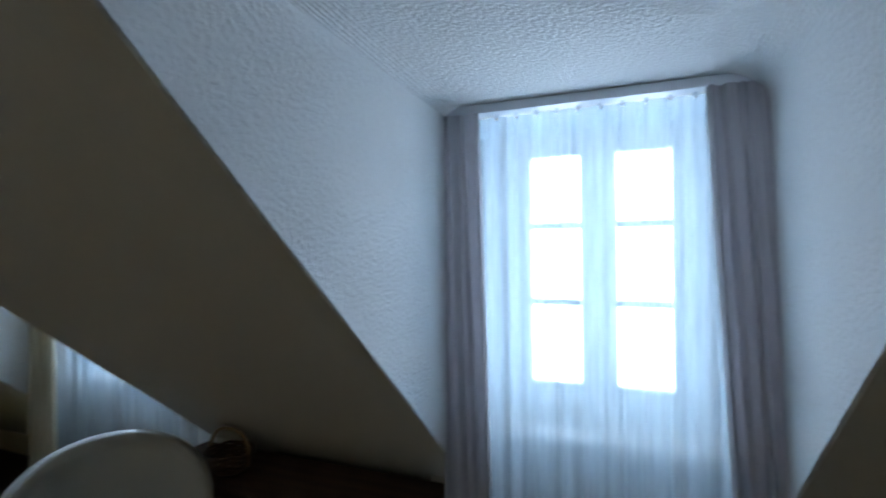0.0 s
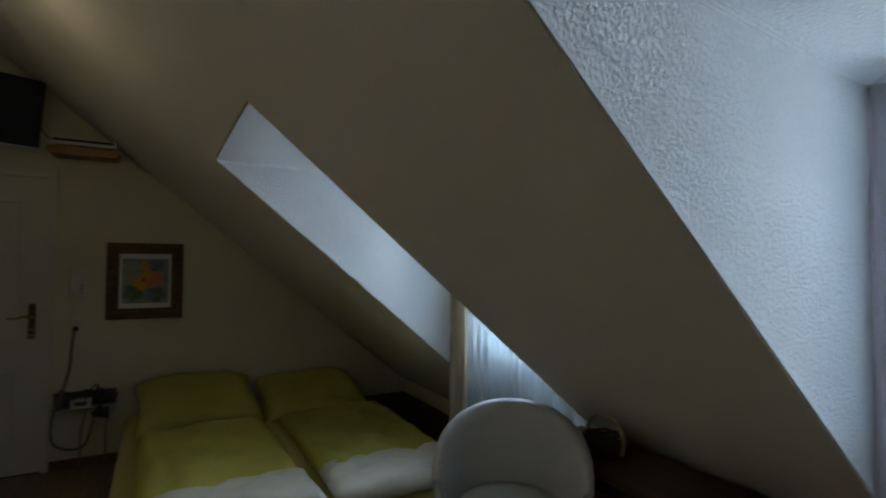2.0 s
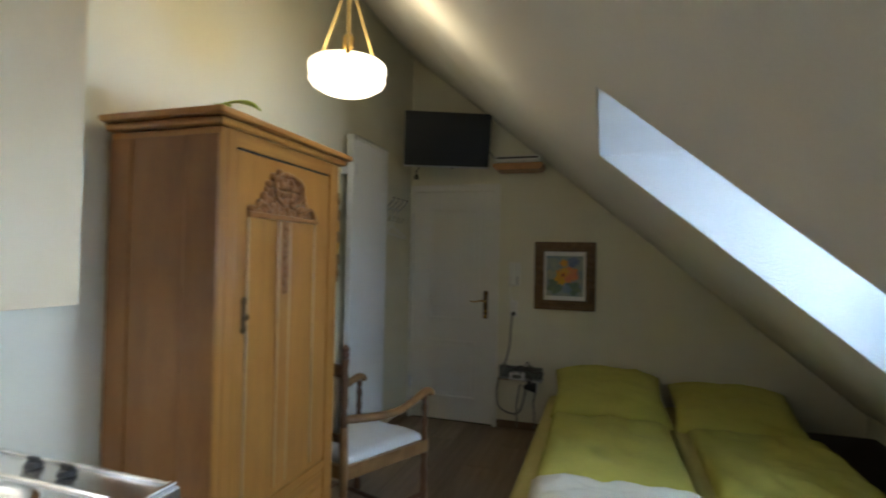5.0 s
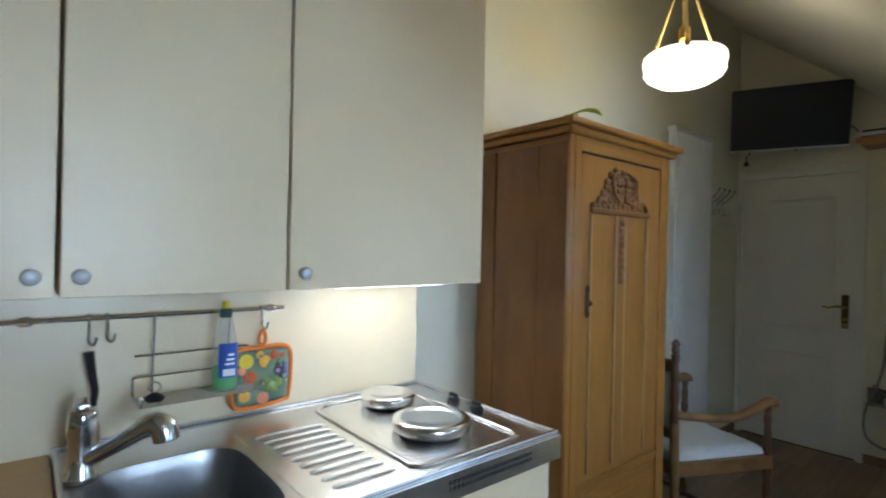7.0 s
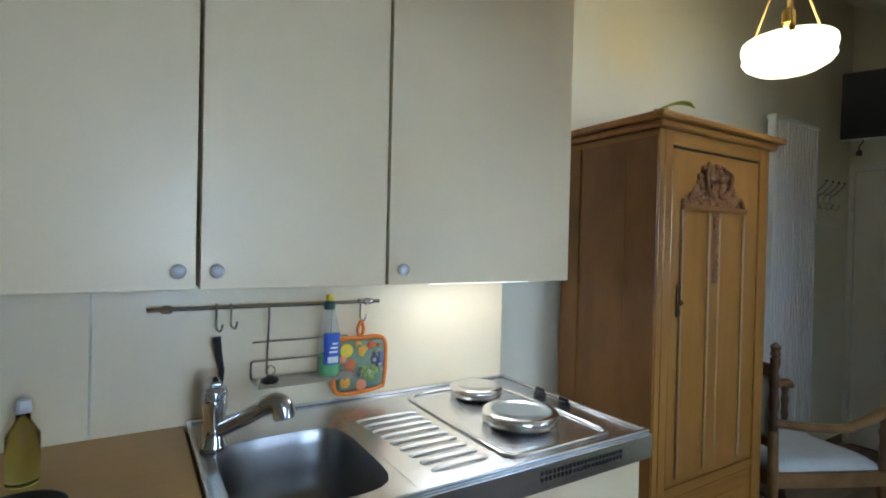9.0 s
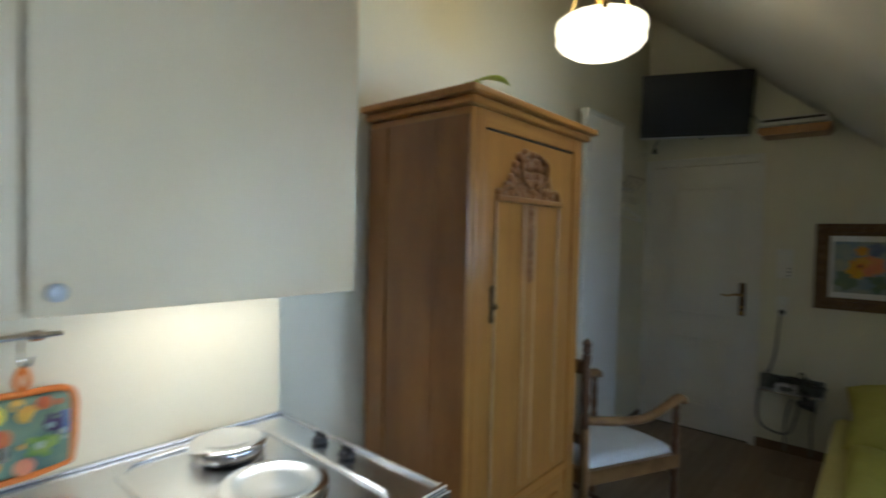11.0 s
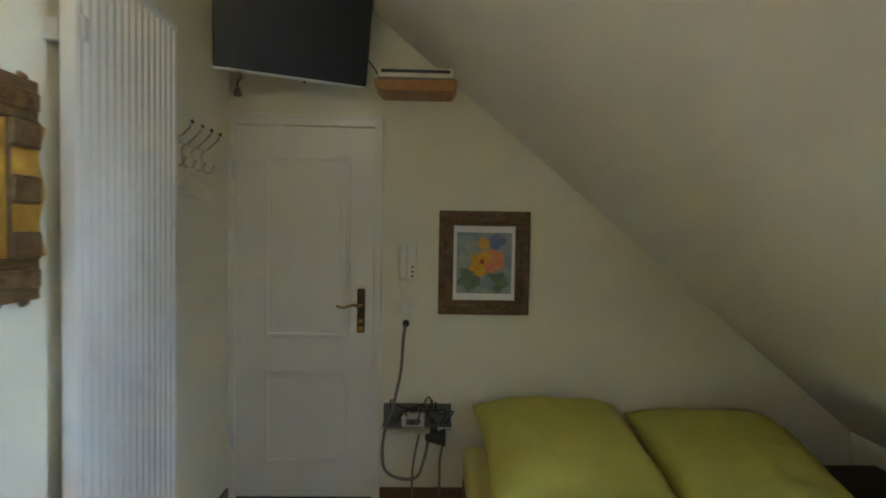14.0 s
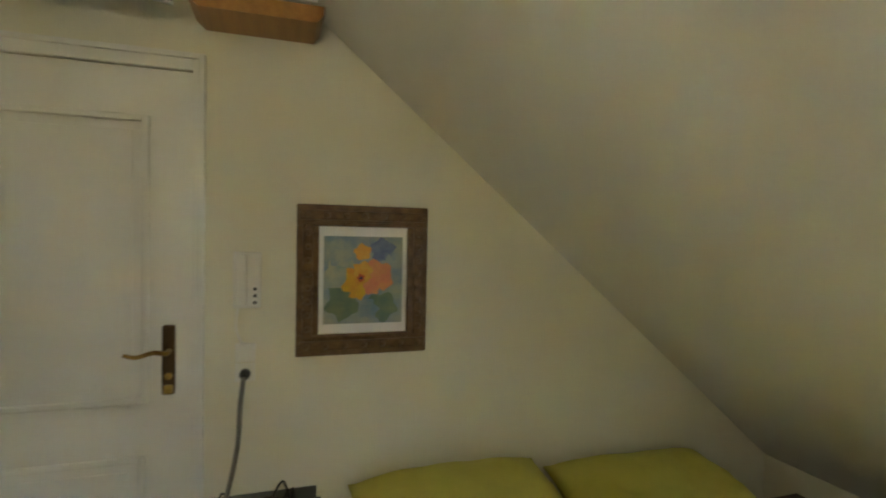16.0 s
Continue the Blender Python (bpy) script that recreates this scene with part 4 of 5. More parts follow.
dr = part("drawer", box(-0.291, 0.293, DP - 0.025, DP - 0.002, 0.10, 0.486, 0.003), PINE_H, wd)
part("drawer_field", box(-0.23, 0.23, DP - 0.0015, DP + 0.008, 0.16, 0.43, 0.006), PINE_H, dr)
for x in (-0.13, 0.13):
    part("drawer_knob", lathe([(0.008, DP + 0.008), (0.010, DP + 0.02), (0.018, DP + 0.03), (0.014, DP + 0.038)], 12, (x, 0, 0.3), "y"), BRONZE, dr)
for x in (-HW + 0.03, HW - 0.03):
    for y in (0.04, DP - 0.04):
        part("foot", lathe([(0.022, 0.0), (0.034, 0.02), (0.034, 0.045), (0.028, 0.0598)], 14, (x, y, 0)), PINE, wd)
lf = thing("plant_leaf", (-1.115, -0.655, 1.8765), "yellow-green plant leaf lying on the wardrobe top", "leaf")
for k, (L, a, lift) in enumerate(((0.15, 2.85, 0.030), (0.09, 3.6, 0.012))):
    vs, fs = [], []
    for i in range(9):
        f = i / 8
        w = 0.026 * math.sin(math.pi * min(1, f * 1.02)) ** 0.7
        for j, s in enumerate((-1, -0.5, 0, 0.5, 1)):
            vs.append((L * f * math.cos(a) - s * w * math.sin(a), L * f * math.sin(a) + s * w * math.cos(a), 0.004 + lift * math.sin(f * 2.4) + 0.006 * abs(s)))
    for i in range(8):
        for j in range(4):
            q = i * 5 + j
            fs.append((q, q + 1, q + 6, q + 5))
    ob = part("blade", mesh_of("blade", vs, fs, LEAF), LEAF, lf)
    mod = ob.modifiers.new("thickness", "SOLIDIFY")
    mod.thickness = 0.0015

# ---- kitchenette ----
YB = -0.945
solid("splashback", box(-0.672, 0.520, YB - 0.012, YB, 0.90, 1.30, 0.001), SPLASH, "cream laminate splashback behind the sink", "panel")
solid("splashback", box(0.524, 1.18, YB - 0.012, YB, 0.90, 1.30, 0.001), SPLASH, "cream laminate splashback beside the worktop", "panel")
solid("backing_frame", box(-0.66, 1.17, YS + 0.002, YB - 0.014, 0.0, 2.2), WHITE, "white plasterboard casing behind the kitchen panels", "casing", "structure")

for k, (x0, x1, kx) in enumerate(((-0.683, -0.083, -0.115), (-0.079, 0.328, 0.298), (0.332, 0.936, 0.366))):
    cab = thing("wall_cabinet", ((x0 + x1) / 2, YB, 1.297), "cream laminate kitchen wall cabinet with a round knob", "cabinet", "kitchen wall cabinets")
    h = (x1 - x0) / 2
    part("body", box(-h + 0.001, h - 0.001, 0.001, 0.284, 0.004, 0.90, 0.001), CREAM, cab)
    d = part("cabinet_door", box(-h + 0.002, h - 0.002, 0.287, 0.305, 0.0, 0.902, 0.0015), CREAM, cab)
    kk = kx - (x0 + x1) / 2
    part("knob", lathe([(0.005, 0.3045), (0.006, 0.315), (0.013, 0.320), (0.014, 0.328), (0.010, 0.333)], 18, (kk, 0, 0.038), "y", ), SILVER, d, "satin metal knob", smooth=True)
tl = thing("cabinet_light", (-0.46, -0.80, 1.2965), "slim lit tube light under the wall cabinet", "lamp")
part("housing", box(-0.20, 0.20, -0.035, 0.035, -0.008, -0.0005, 0.001), SILVER, tl)
part("tube_cover", box(-0.185, 0.185, -0.025, 0.028, -0.013, -0.0085, 0.002), TUBE, tl)

unit = thing("base_cabinet", (-0.18, YB, 0.0), "cream kitchen base unit below the steel sink top", "cabinet")
part("body", box(-0.479, 0.479, 0.002, 0.56, 0.10, 0.772, 0.002), CREAM, unit)
for x0, x1 in ((-0.495, -0.480), (0.480, 0.495)):
    part("side_panel", box(x0, x1, 0.002, 0.56, 0.10, 0.894, 0.002), CREAM, unit)
part("front_rail", box(-0.4795, 0.4795, 0.545, 0.56, 0.773, 0.894, 0.001), CREAM, unit)
part("plinth", box(-0.49, 0.49, 0.03, 0.52, 0.0, 0.099), CREAM, unit)
for x0, x1 in ((-0.493, -0.003), (0.003, 0.493)):
    part("cabinet_door", box(x0, x1, 0.562, 0.58, 0.11, 0.868, 0.002), CREAM, unit)
unit2 = thing("base_cabinet", (0.745, YB, 0.0), "cream kitchen base unit below the wooden worktop", "cabinet")
part("body", box(-0.415, 0.43, 0.002, 0.56, 0.10, 0.892, 0.002), CREAM, unit2)
part("plinth", box(-0.41, 0.42, 0.03, 0.52, 0.0, 0.099), CREAM, unit2)
part("cabinet_door", box(-0.41, 0.425, 0.562, 0.58, 0.11, 0.885, 0.002), CREAM, unit2)
solid("worktop", box(0.326, 1.19, YB + 0.001, -0.35, 0.893, 0.930, 0.004), WORKTOP, "beech-coloured laminate worktop beside the sink", "worktop")

ZT = 0.936
sink = thing("steel_sink_top", (0.0, 0.0, ZT), "stainless steel sink top with drainer and two hotplates", "sink")
top = box(-0.680, -0.024, YB + 0.002, -0.342, -0.030, 0.0, 0.002)
bc, bw, bd = (0.140, -0.575), 0.148, 0.180
N = 40


def rounded(cx, cy, hx, hy, r):
    pts = []
    for k in range(N):
        a = 2 * math.pi * k / N
        c, s = math.cos(a), math.sin(a)
        e = 5.0
        q = (abs(c) ** e + abs(s) ** e) ** (-1 / e)
        pts.append((cx + hx * q * c, cy + hy * q * s))
    return pts


def rect_loop(x0, x1, y0, y1, cx, cy):
    pts = []
    for k in range(N):
        a = 2 * math.pi * k / N
        c, s = math.cos(a), math.sin(a)
        q = 1 / max(abs(c), abs(s))
        pts.append((max(x0, min(x1, cx + (x1 - cx if c > 0 else cx - x0) * q * c)), max(y0, min(y1, cy + (y1 - cy if s > 0 else cy - y0) * q * s))))
    return pts


own = bmesh.new()
o = [own.verts.new((*p, 0.0)) for p in rect_loop(-0.0235, 0.322, YB + 0.002, -0.342, *bc)]
o2 = [own.verts.new((v.co.x, v.co.y, -0.030)) for v in o]
i_ = [own.verts.new((*p, 0.0)) for p in rounded(*bc, bw, bd, 0.05)]
for k in range(N):
    j = (k + 1) % N
    own.faces.new((o[k], o[j], i_[j], i_[k]))
    own.faces.new((o2[k], o2[j], o[j], o[k]))
join(top, own)
part("sink_deck", top, STEEL, sink)
bowlm = bmesh.new()
loops = []
for f, z in ((1.0, 0.0), (0.985, -0.006), (0.96, -0.03), (0.93, -0.09), (0.88, -0.128), (0.78, -0.146), (0.5, -0.150), (0.12, -0.154)):
    loops.append([bowlm.verts.new((*p, z)) for p in rounded(*bc, bw * f, bd * f, 0.05)])
for a, b_ in zip(loops, loops[1:]):
    for k in range(N):
        j = (k + 1) % N
        bowlm.faces.new((a[k], a[j], b_[j], b_[k]))
bowlm.faces.new(loops[-1])
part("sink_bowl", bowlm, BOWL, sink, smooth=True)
part("drain", lathe([(0.03, -0.1535), (0.034, -0.150), (0.02, -0.149)], 20, (*bc, 0)), CHROME, sink)
rim = box(-0.680, 0.322, YB + 0.002, YB + 0.016, 0.0005, 0.008, 0.003)
box(-0.680, 0.322, -0.356, -0.342, 0.0005, 0.007, 0.003, bm=rim)
box(-0.680, -0.668, YB + 0.017, -0.357, 0.0005, 0.007, 0.003, bm=rim)
box(0.312, 0.322, YB + 0.017, -0.357, 0.0005, 0.007, 0.003, bm=rim)
part("rim", rim, STEEL, sink)
part("front_apron", box(-0.680, 0.322, -0.3415, -0.334, -0.062, -0.002, 0.002), STEEL, sink)
for r in range(2):
    for k in range(22):
        x = -0.31 - 0.012 * k
        part("vent_slot", box(x - 0.003, x + 0.003, -0.3338, -0.3328, -0.040 + 0.013 * r, -0.031 + 0.013 * r), BLACK, sink)
for k in range(9):
    y = -0.745 + 0.041 * k
    part("drainer_ridge", sweep([(-0.055 - 0.004 * k, y, 0.0), (-0.075 - 0.004 * k, y, 0.004), (-0.20, y, 0.004), (-0.225, y, 0.0)], 0.0070, n=10, steps=3, flat=0.22), RIDGE, sink)
hob = [(-0.30, -0.885, 0.002), (-0.272, -0.86, 0.002), (-0.262, -0.80, 0.002), (-0.262, -0.45, 0.002), (-0.272, -0.40, 0.002), (-0.31, -0.385, 0.002), (-0.54, -0.385, 0.002), (-0.575, -0.40, 0.002),
       (-0.585, -0.45, 0.002), (-0.585, -0.80, 0.002), (-0.575, -0.86, 0.002), (-0.54, -0.885, 0.002), (-0.30, -0.885, 0.002)]
part("hob_edge", sweep(hob, 0.008, n=8, steps=4, flat=0.6), COVER, sink, smooth=True)
for x, y, r in ((-0.455, -0.787, 0.072), (-0.425, -0.545, 0.092)):
    part("hotplate", lathe([(r - 0.012, 0.001), (r - 0.012, 0.008), (r - 0.016, 0.0095)], 32, (x, y, 0)), BLACK, sink, "black cast iron hotplate")
    part("plate_cover", lathe([(r + 0.006, 0.010), (r + 0.008, 0.030), (r + 0.003, 0.036), (r - 0.016, 0.038), (r - 0.022, 0.034), (r * 0.3, 0.036), (0.002, 0.037)], 40, (x, y, 0)), COVER, sink,
         "polished steel hotplate cover", smooth=True)
for x, y in ((-0.633, -0.697), (-0.628, -0.59)):
    kn = part("control_knob", lathe([(0.018, 0.001), (0.020, 0.006), (0.016, 0.015), (0.013, 0.017)], 20, (x, y, 0)), BLACK, sink)
    part("grip", box(x - 0.004, x + 0.004, y - 0.017, y + 0.017, 0.0175, 0.027, 0.002), BLACK, kn)
tap = thing("kitchen_tap", (0.283, -0.735, ZT), "chrome single-lever kitchen tap with pull-out spout", "tap")
part("body", lathe([(0.028, 0.001), (0.029, 0.012), (0.023, 0.02), (0.023, 0.085), (0.026, 0.090), (0.026, 0.128), (0.022, 0.138)], 24), CHROME, tap, smooth=True)
part("spout", sweep([(-0.01, 0.012, 0.045), (-0.05, 0.042, 0.072), (-0.098, 0.080, 0.108)], (0.016, 0.018), n=14), CHROME, tap, smooth=True)
part("spray_head", sweep([(-0.090, 0.075, 0.104), (-0.108, 0.089, 0.114), (-0.121, 0.099, 0.104), (-0.125, 0.103, 0.082)], (0.021, 0.024), n=16), CHROME, tap, smooth=True)
part("lever", box(-0.013, 0.013, -0.040, 0.018, 0.1385, 0.152, 0.006, 3), CHROME, tap)

ZR, YR = 1.226, -0.905
ur = thing("utensil_rail", (0.116, YR, ZR), "chrome utensil rail on the splashback", "rail")
part("bar", sweep([(-0.296, 0, 0), (0.296, 0, 0)], 0.006, n=10, steps=1), CHROME, ur)
for x in (-0.26, 0.255):
    part("end_knob", lathe([(0.009, -0.012), (0.011, -0.006), (0.011, 0.006), (0.009, 0.012)], 14, (x, 0, 0), "x"), CHROME, ur)
    part("standoff", sweep([(x, 0, 0), (x, YB - YR + 0.001, 0)], 0.006, steps=1), CHROME, ur)


def s_hook(x, drop):
    ob = solid("s_hook", sweep([(x, YR - 0.008, ZR - 0.006), (x, YR - 0.004, ZR + 0.009), (x, YR + 0.009, ZR + 0.004), (x, YR + 0.008, ZR - drop * 0.6), (x, YR + 0.012, ZR - drop),
                                (x - 0.008, YR + 0.022, ZR - drop - 0.006), (x - 0.012, YR + 0.026, ZR - drop + 0.012)], 0.0026, n=6), CHROME,
               "small chrome hook on the utensil rail", "hook", group="rail hooks")
    return ob


s_hook(0.262, 0.05)
s_hook(0.228, 0.045)
s_hook(-0.118, 0.045)
brush = thing("dish_brush", (0.262, YR + 0.018, 1.155), "dish brush with a black handle and wooden head", "brush")
part("handle", sweep([(0, 0, 0.0), (-0.006, 0.0, -0.05), (-0.012, 0, -0.09), (-0.004, 0, -0.15)], (0.010, 0.006), n=8), BLACK, brush)
part("head", box(-0.022, 0.022, -0.012, 0.014, -0.215, -0.151, 0.010, 3), WORKTOP, brush)
rack = thing("wire_rack", (0.065, YR, ZR), "chrome wire shelf hanging from the utensil rail", "rack")
for x in (0.07, -0.10):
    part("hanger", sweep([(x, 0.010, 0.004), (x, 0.006, -0.05), (x, -0.006, -0.185), (x, 0.08, -0.19)], 0.003, n=6, steps=4), CHROME, rack)
for z in (-0.095, -0.145):
    part("back_wire", sweep([(0.108, -0.004, z), (-0.15, -0.004, z)], 0.0025, n=6, steps=1), CHROME, rack)
for k in range(7):
    part("shelf_wire", sweep([(0.11, 0.0 + 0.0158 * k, -0.19), (-0.15, 0.0 + 0.0158 * k, -0.19)], 0.0018, n=6, steps=1), CHROME, rack)
for x in (0.11, -0.15):
    part("end_wire", sweep([(x, -0.006, -0.145), (x, -0.004, -0.19), (x, 0.05, -0.193), (x, 0.095, -0.19), (x, 0.098, -0.165)], 0.003, n=6, steps=3), CHROME, rack)
st = thing("sink_stopper", (0.14, YR + 0.055, ZR - 0.1873), "black rubber sink stopper with a ring on the rack", "stopper")
part("rubber", lathe([(0.019, 0.0), (0.022, 0.006), (0.014, 0.012), (0.006, 0.016)], 16), BLACK, st)
part("ring", sweep([(0, 0, 0.016), (0.012, 0, 0.028), (0, 0, 0.042), (-0.012, 0, 0.028), (0, 0, 0.016)], 0.0015, n=6), CHROME, st)
bt = thing("soap_bottle", (-0.012, YR + 0.055, ZR - 0.1873), "clear washing-up liquid bottle, a third full of green", "bottle")
part("flask", lathe([(0.027, 0.0), (0.030, 0.008), (0.031, 0.08), (0.026, 0.12), (0.022, 0.15), (0.015, 0.178)], 24), SOAP, bt, smooth=True)
part("liquid", lathe([(0.0255, 0.004), (0.0285, 0.012), (0.0292, 0.056)], 24), SOAP_LIQ, bt)
part("front_label", prism([(0.0315 * math.sin(a), 0.0315 * math.cos(a)) for a in [(-0.75 + 0.15 * i) for i in range(11)]] +
                         [(0.0320 * math.sin(a), 0.0322 * math.cos(a)) for a in [(0.75 - 0.15 * i) for i in range(11)]], "z", 0.035, 0.118), BLUE, bt, "blue label with pale bars")
part("label_bar", box(-0.014, 0.014, 0.0325, 0.034, 0.04, 0.056), PAPER, bt)
for k in range(3):
    part("label_bar", box(-0.012, 0.010 - 0.004 * k, 0.0325, 0.034, 0.066 + 0.011 * k, 0.071 + 0.011 * k), PAPER, bt)
part("collar", lathe([(0.015, 0.1785), (0.015, 0.196), (0.011, 0.200)], 16), PETROL, bt)
part("cap", lathe([(0.009, 0.2005), (0.010, 0.213), (0.007, 0.218)], 14), YELLOW, bt)
ph_ = thing("pot_holder", (-0.121, YR + 0.012, 1.046), "quilted pot holder printed with fruit, orange trim", "pot holder")
part("pad", cushion_bm(0.150, 0.150, 0.016, pose(0, 0, 0, 90, 0, 0) , n=10, power=8, wrinkle=0.0015), PAINT["teal"], ph_, "fruit printed cotton", smooth=True)
edge = [(-0.072, 0, -0.068), (-0.0, 0.001, -0.078), (0.072, 0, -0.07), (0.078, 0, 0.0), (0.071, 0, 0.070), (0.0, 0.0, 0.077), (-0.070, 0, 0.071), (-0.078, 0, 0), (-0.072, 0, -0.068)]
part("trim", sweep(edge, 0.0065, n=8), ORANGE, ph_)
part("loop", sweep([(0.0, 0, 0.075), (0.010, 0, 0.10), (0.0, 0.0, 0.125), (-0.008, 0, 0.10), (0.0, 0, 0.078)], 0.005, n=8), ORANGE, ph_)
fruit = [("lemon", 0.045, 0.045, 0.020), ("yellow", -0.005, 0.040, 0.017), ("red", 0.035, 0.003, 0.019), ("plum", -0.045, 0.015, 0.017), ("yellow", 0.048, -0.045, 0.016), ("coral", 0.0, -0.056, 0.017),
         ("red", -0.030, 0.056, 0.013), ("amber", 0.010, 0.060, 0.011), ("coral", 0.056, 0.022, 0.011)]
rnd = random.Random(17)
for q in range(11):  # grapes
    fruit.append(("green", -0.010 - 0.012 * (q % 4) + rnd.uniform(-.003, .003), -0.012 - 0.012 * (q // 4) + rnd.uniform(-.003, .003), 0.0072))
    fruit.append(("plum" if q % 3 else "indigo", -0.062 + 0.011 * (q % 3), 0.030 - 0.011 * (q // 3), 0.0068))
for q in range(12):
    fruit.append((rnd.choice(("lemon", "amber", "haze", "red", "teal")), rnd.uniform(-0.062, 0.062), rnd.uniform(-0.062, 0.062), rnd.uniform(0.004, 0.008)))
for q, (tone, x, z, r) in enumerate(fruit):
    lift = 0.00012 * q
    part("fruit_print", lathe([(r, 0.006), (r * 0.95, 0.0086 + lift), (r * 0.3, 0.0094 + lift)], 12, (x, 0, z), "y"), PAINT[tone], ph_)
for x, h, cap in ((0.612, 0.15, SILVER), (0.69, 0.15, BLACK)):
    ob_ = thing("oil_bottle", (x, -0.75 if x < 0.65 else -0.71, 0.930), "green-tinted glass oil bottle standing on the worktop", "bottle", "oil bottles")
    part("flask", lathe([(0.024, 0.0), (0.027, 0.006), (0.027, h * 0.62), (0.012, h * 0.8), (0.011, h * 0.9)], 20), BOTTLE_GLASS, ob_, smooth=True)
    part("stopper", lathe([(0.013, h * 0.9), (0.014, h * 0.96), (0.011, h * 1.05), (0.004, h * 1.07)], 14), cap, ob_)
tray = thing("small_tray", (0.60, -0.60, 0.930), "small dark tray with a rounded rim on the worktop", "tray")
part("dish", lathe([(0.05, 0.0), (0.065, 0.006), (0.072, 0.016), (0.068, 0.016), (0.06, 0.008)], 28), BLACK, tray, smooth=True)

# ---- armchair ----
CH = pose(-2.325, -0.715, 0.0, 0, 0, 163.3)
ac = thing("armchair", CH, "old turned dark wood armchair with a white padded seat", "armchair")


def turned(x, y, z0, z1, r=0.02):
    prof, n = [], 13
    for i in range(n):
        f = i / (n - 1)
        prof.append((r * (0.72 + 0.38 * abs(math.sin(f * math.pi * 3.5 + 0.3))), z0 + (z1 - z0) * f))
    return lathe(prof, 14, (x, y, 0))


for y in (-0.245, 0.245):
    part("leg", turned(0.205, y, 0.0, 0.355), DARKWOOD, ac)
    part("arm_post", turned(0.205, y, 0.42, 0.668, 0.017), DARKWOOD, ac)
    part("back_post", turned(-0.320, y * 0.64, 0.60, 0.93, 0.019), DARKWOOD, ac)
    part("lower_back_post", sweep([(-0.335, y * 0.64, 0.0), (-0.315, y * 0.64, 0.30), (-0.320, y * 0.64, 0.61)], 0.021, n=8), ARMWOOD, ac, smooth=True)
    part("finial", lathe([(0.012, 0.93), (0.021, 0.945), (0.017, 0.965), (0.022, 0.98), (0.004, 1.0)], 14, (-0.320, y * 0.64, 0)), DARKWOOD, ac)
    part("armrest", sweep([(-0.320, y * 0.66, 0.645), (-0.16, y * 0.84, 0.628), (-0.02, y * 0.98, 0.628), (0.11, y * 1.03, 0.662), (0.20, y * 1.03, 0.688), (0.238, y * 1.03, 0.680), (0.246, y * 1.03, 0.662)], 0.026, n=12, flat=0.75), ARMWOOD, ac, "worn brown curved armrest", smooth=True)
    part("seat_rail", prism([(-0.310, y * 0.64 - 0.014), (0.225, y - 0.014), (0.225, y + 0.014), (-0.310, y * 0.64 + 0.014)], "z", 0.356, 0.419), ARMWOOD, ac)
    part("stretcher", sweep([(-0.320, y * 0.64, 0.13), (0.2, y, 0.13)], 0.012, steps=1), DARKWOOD, ac)
part("front_rail", box(0.19, 0.222, -0.23, 0.23, 0.357, 0.418, 0.004), ARMWOOD, ac)
part("back_rail", box(-0.325, -0.295, -0.14, 0.14, 0.357, 0.418, 0.004), ARMWOOD, ac)
part("cross_stretcher", sweep([(0.0, -0.238, 0.13), (0.0, 0.238, 0.13)], 0.012, steps=1), DARKWOOD, ac)
pad = cushion_bm(0.52, 0.49, 0.075, pose(-0.035, 0, 0.430), n=18, power=8, wrinkle=0.004)
for v in pad.verts:
    v.co.y *= 0.99 - 0.33 * (0.225 - v.co.x) / 0.49
part("seat_pad", pad, SEATCLOTH, ac, "white cotton seat pad", smooth=True)
part("top_rail", box(-0.335, -0.305, -0.15, 0.15, 0.84, 0.90, 0.01, 3), DARKWOOD, ac)
part("lower_back_rail", box(-0.333, -0.307, -0.15, 0.15, 0.53, 0.57, 0.006), DARKWOOD, ac)
part("back_pad", cushion_bm(0.27, 0.27, 0.035, pose(-0.321, 0, 0.705, 0, 90, 0), n=12, power=6, wrinkle=0.003), SEATCLOTH, ac, "white padded back", smooth=True)

# ---- bed ----
bed = thing("double_bed", (-2.95, 0.93, 0.0), "double bed base with a pale yellow fitted sheet", "bed")
part("bed_frame", box(-1.02, 1.02, -0.83, 0.83, 0.03, 0.16, 0.01), DARKBOARD, bed)
for x in (-0.9, 0.9):
    for y in (-0.75, 0.75):
        part("leg", box(x - 0.03, x + 0.03, y - 0.03, y + 0.03, 0.0, 0.029), DARKBOARD, bed)
for y in (-0.418, 0.418):
    bmx = box(-1.01, 1.01, y - 0.415, y + 0.415, 0.161, 0.345, 0.05, 4)
    part("mattress", bmx, SHEET, bed, "mattress in a pale yellow fitted sheet", smooth=True)


def bedding(name, m, w, d, h, mat, label, cat, grp, seed, power=5.0, wr=0.012, pinch=0.0):
    me = finish(name, cushion_bm(w, d, h, n=30, power=power, wrinkle=wr, seed=seed, pinch=pinch), mat, True)
    ob = tagged(new(name, me), label, cat, grp)
    ob.matrix_world = m
    return ob


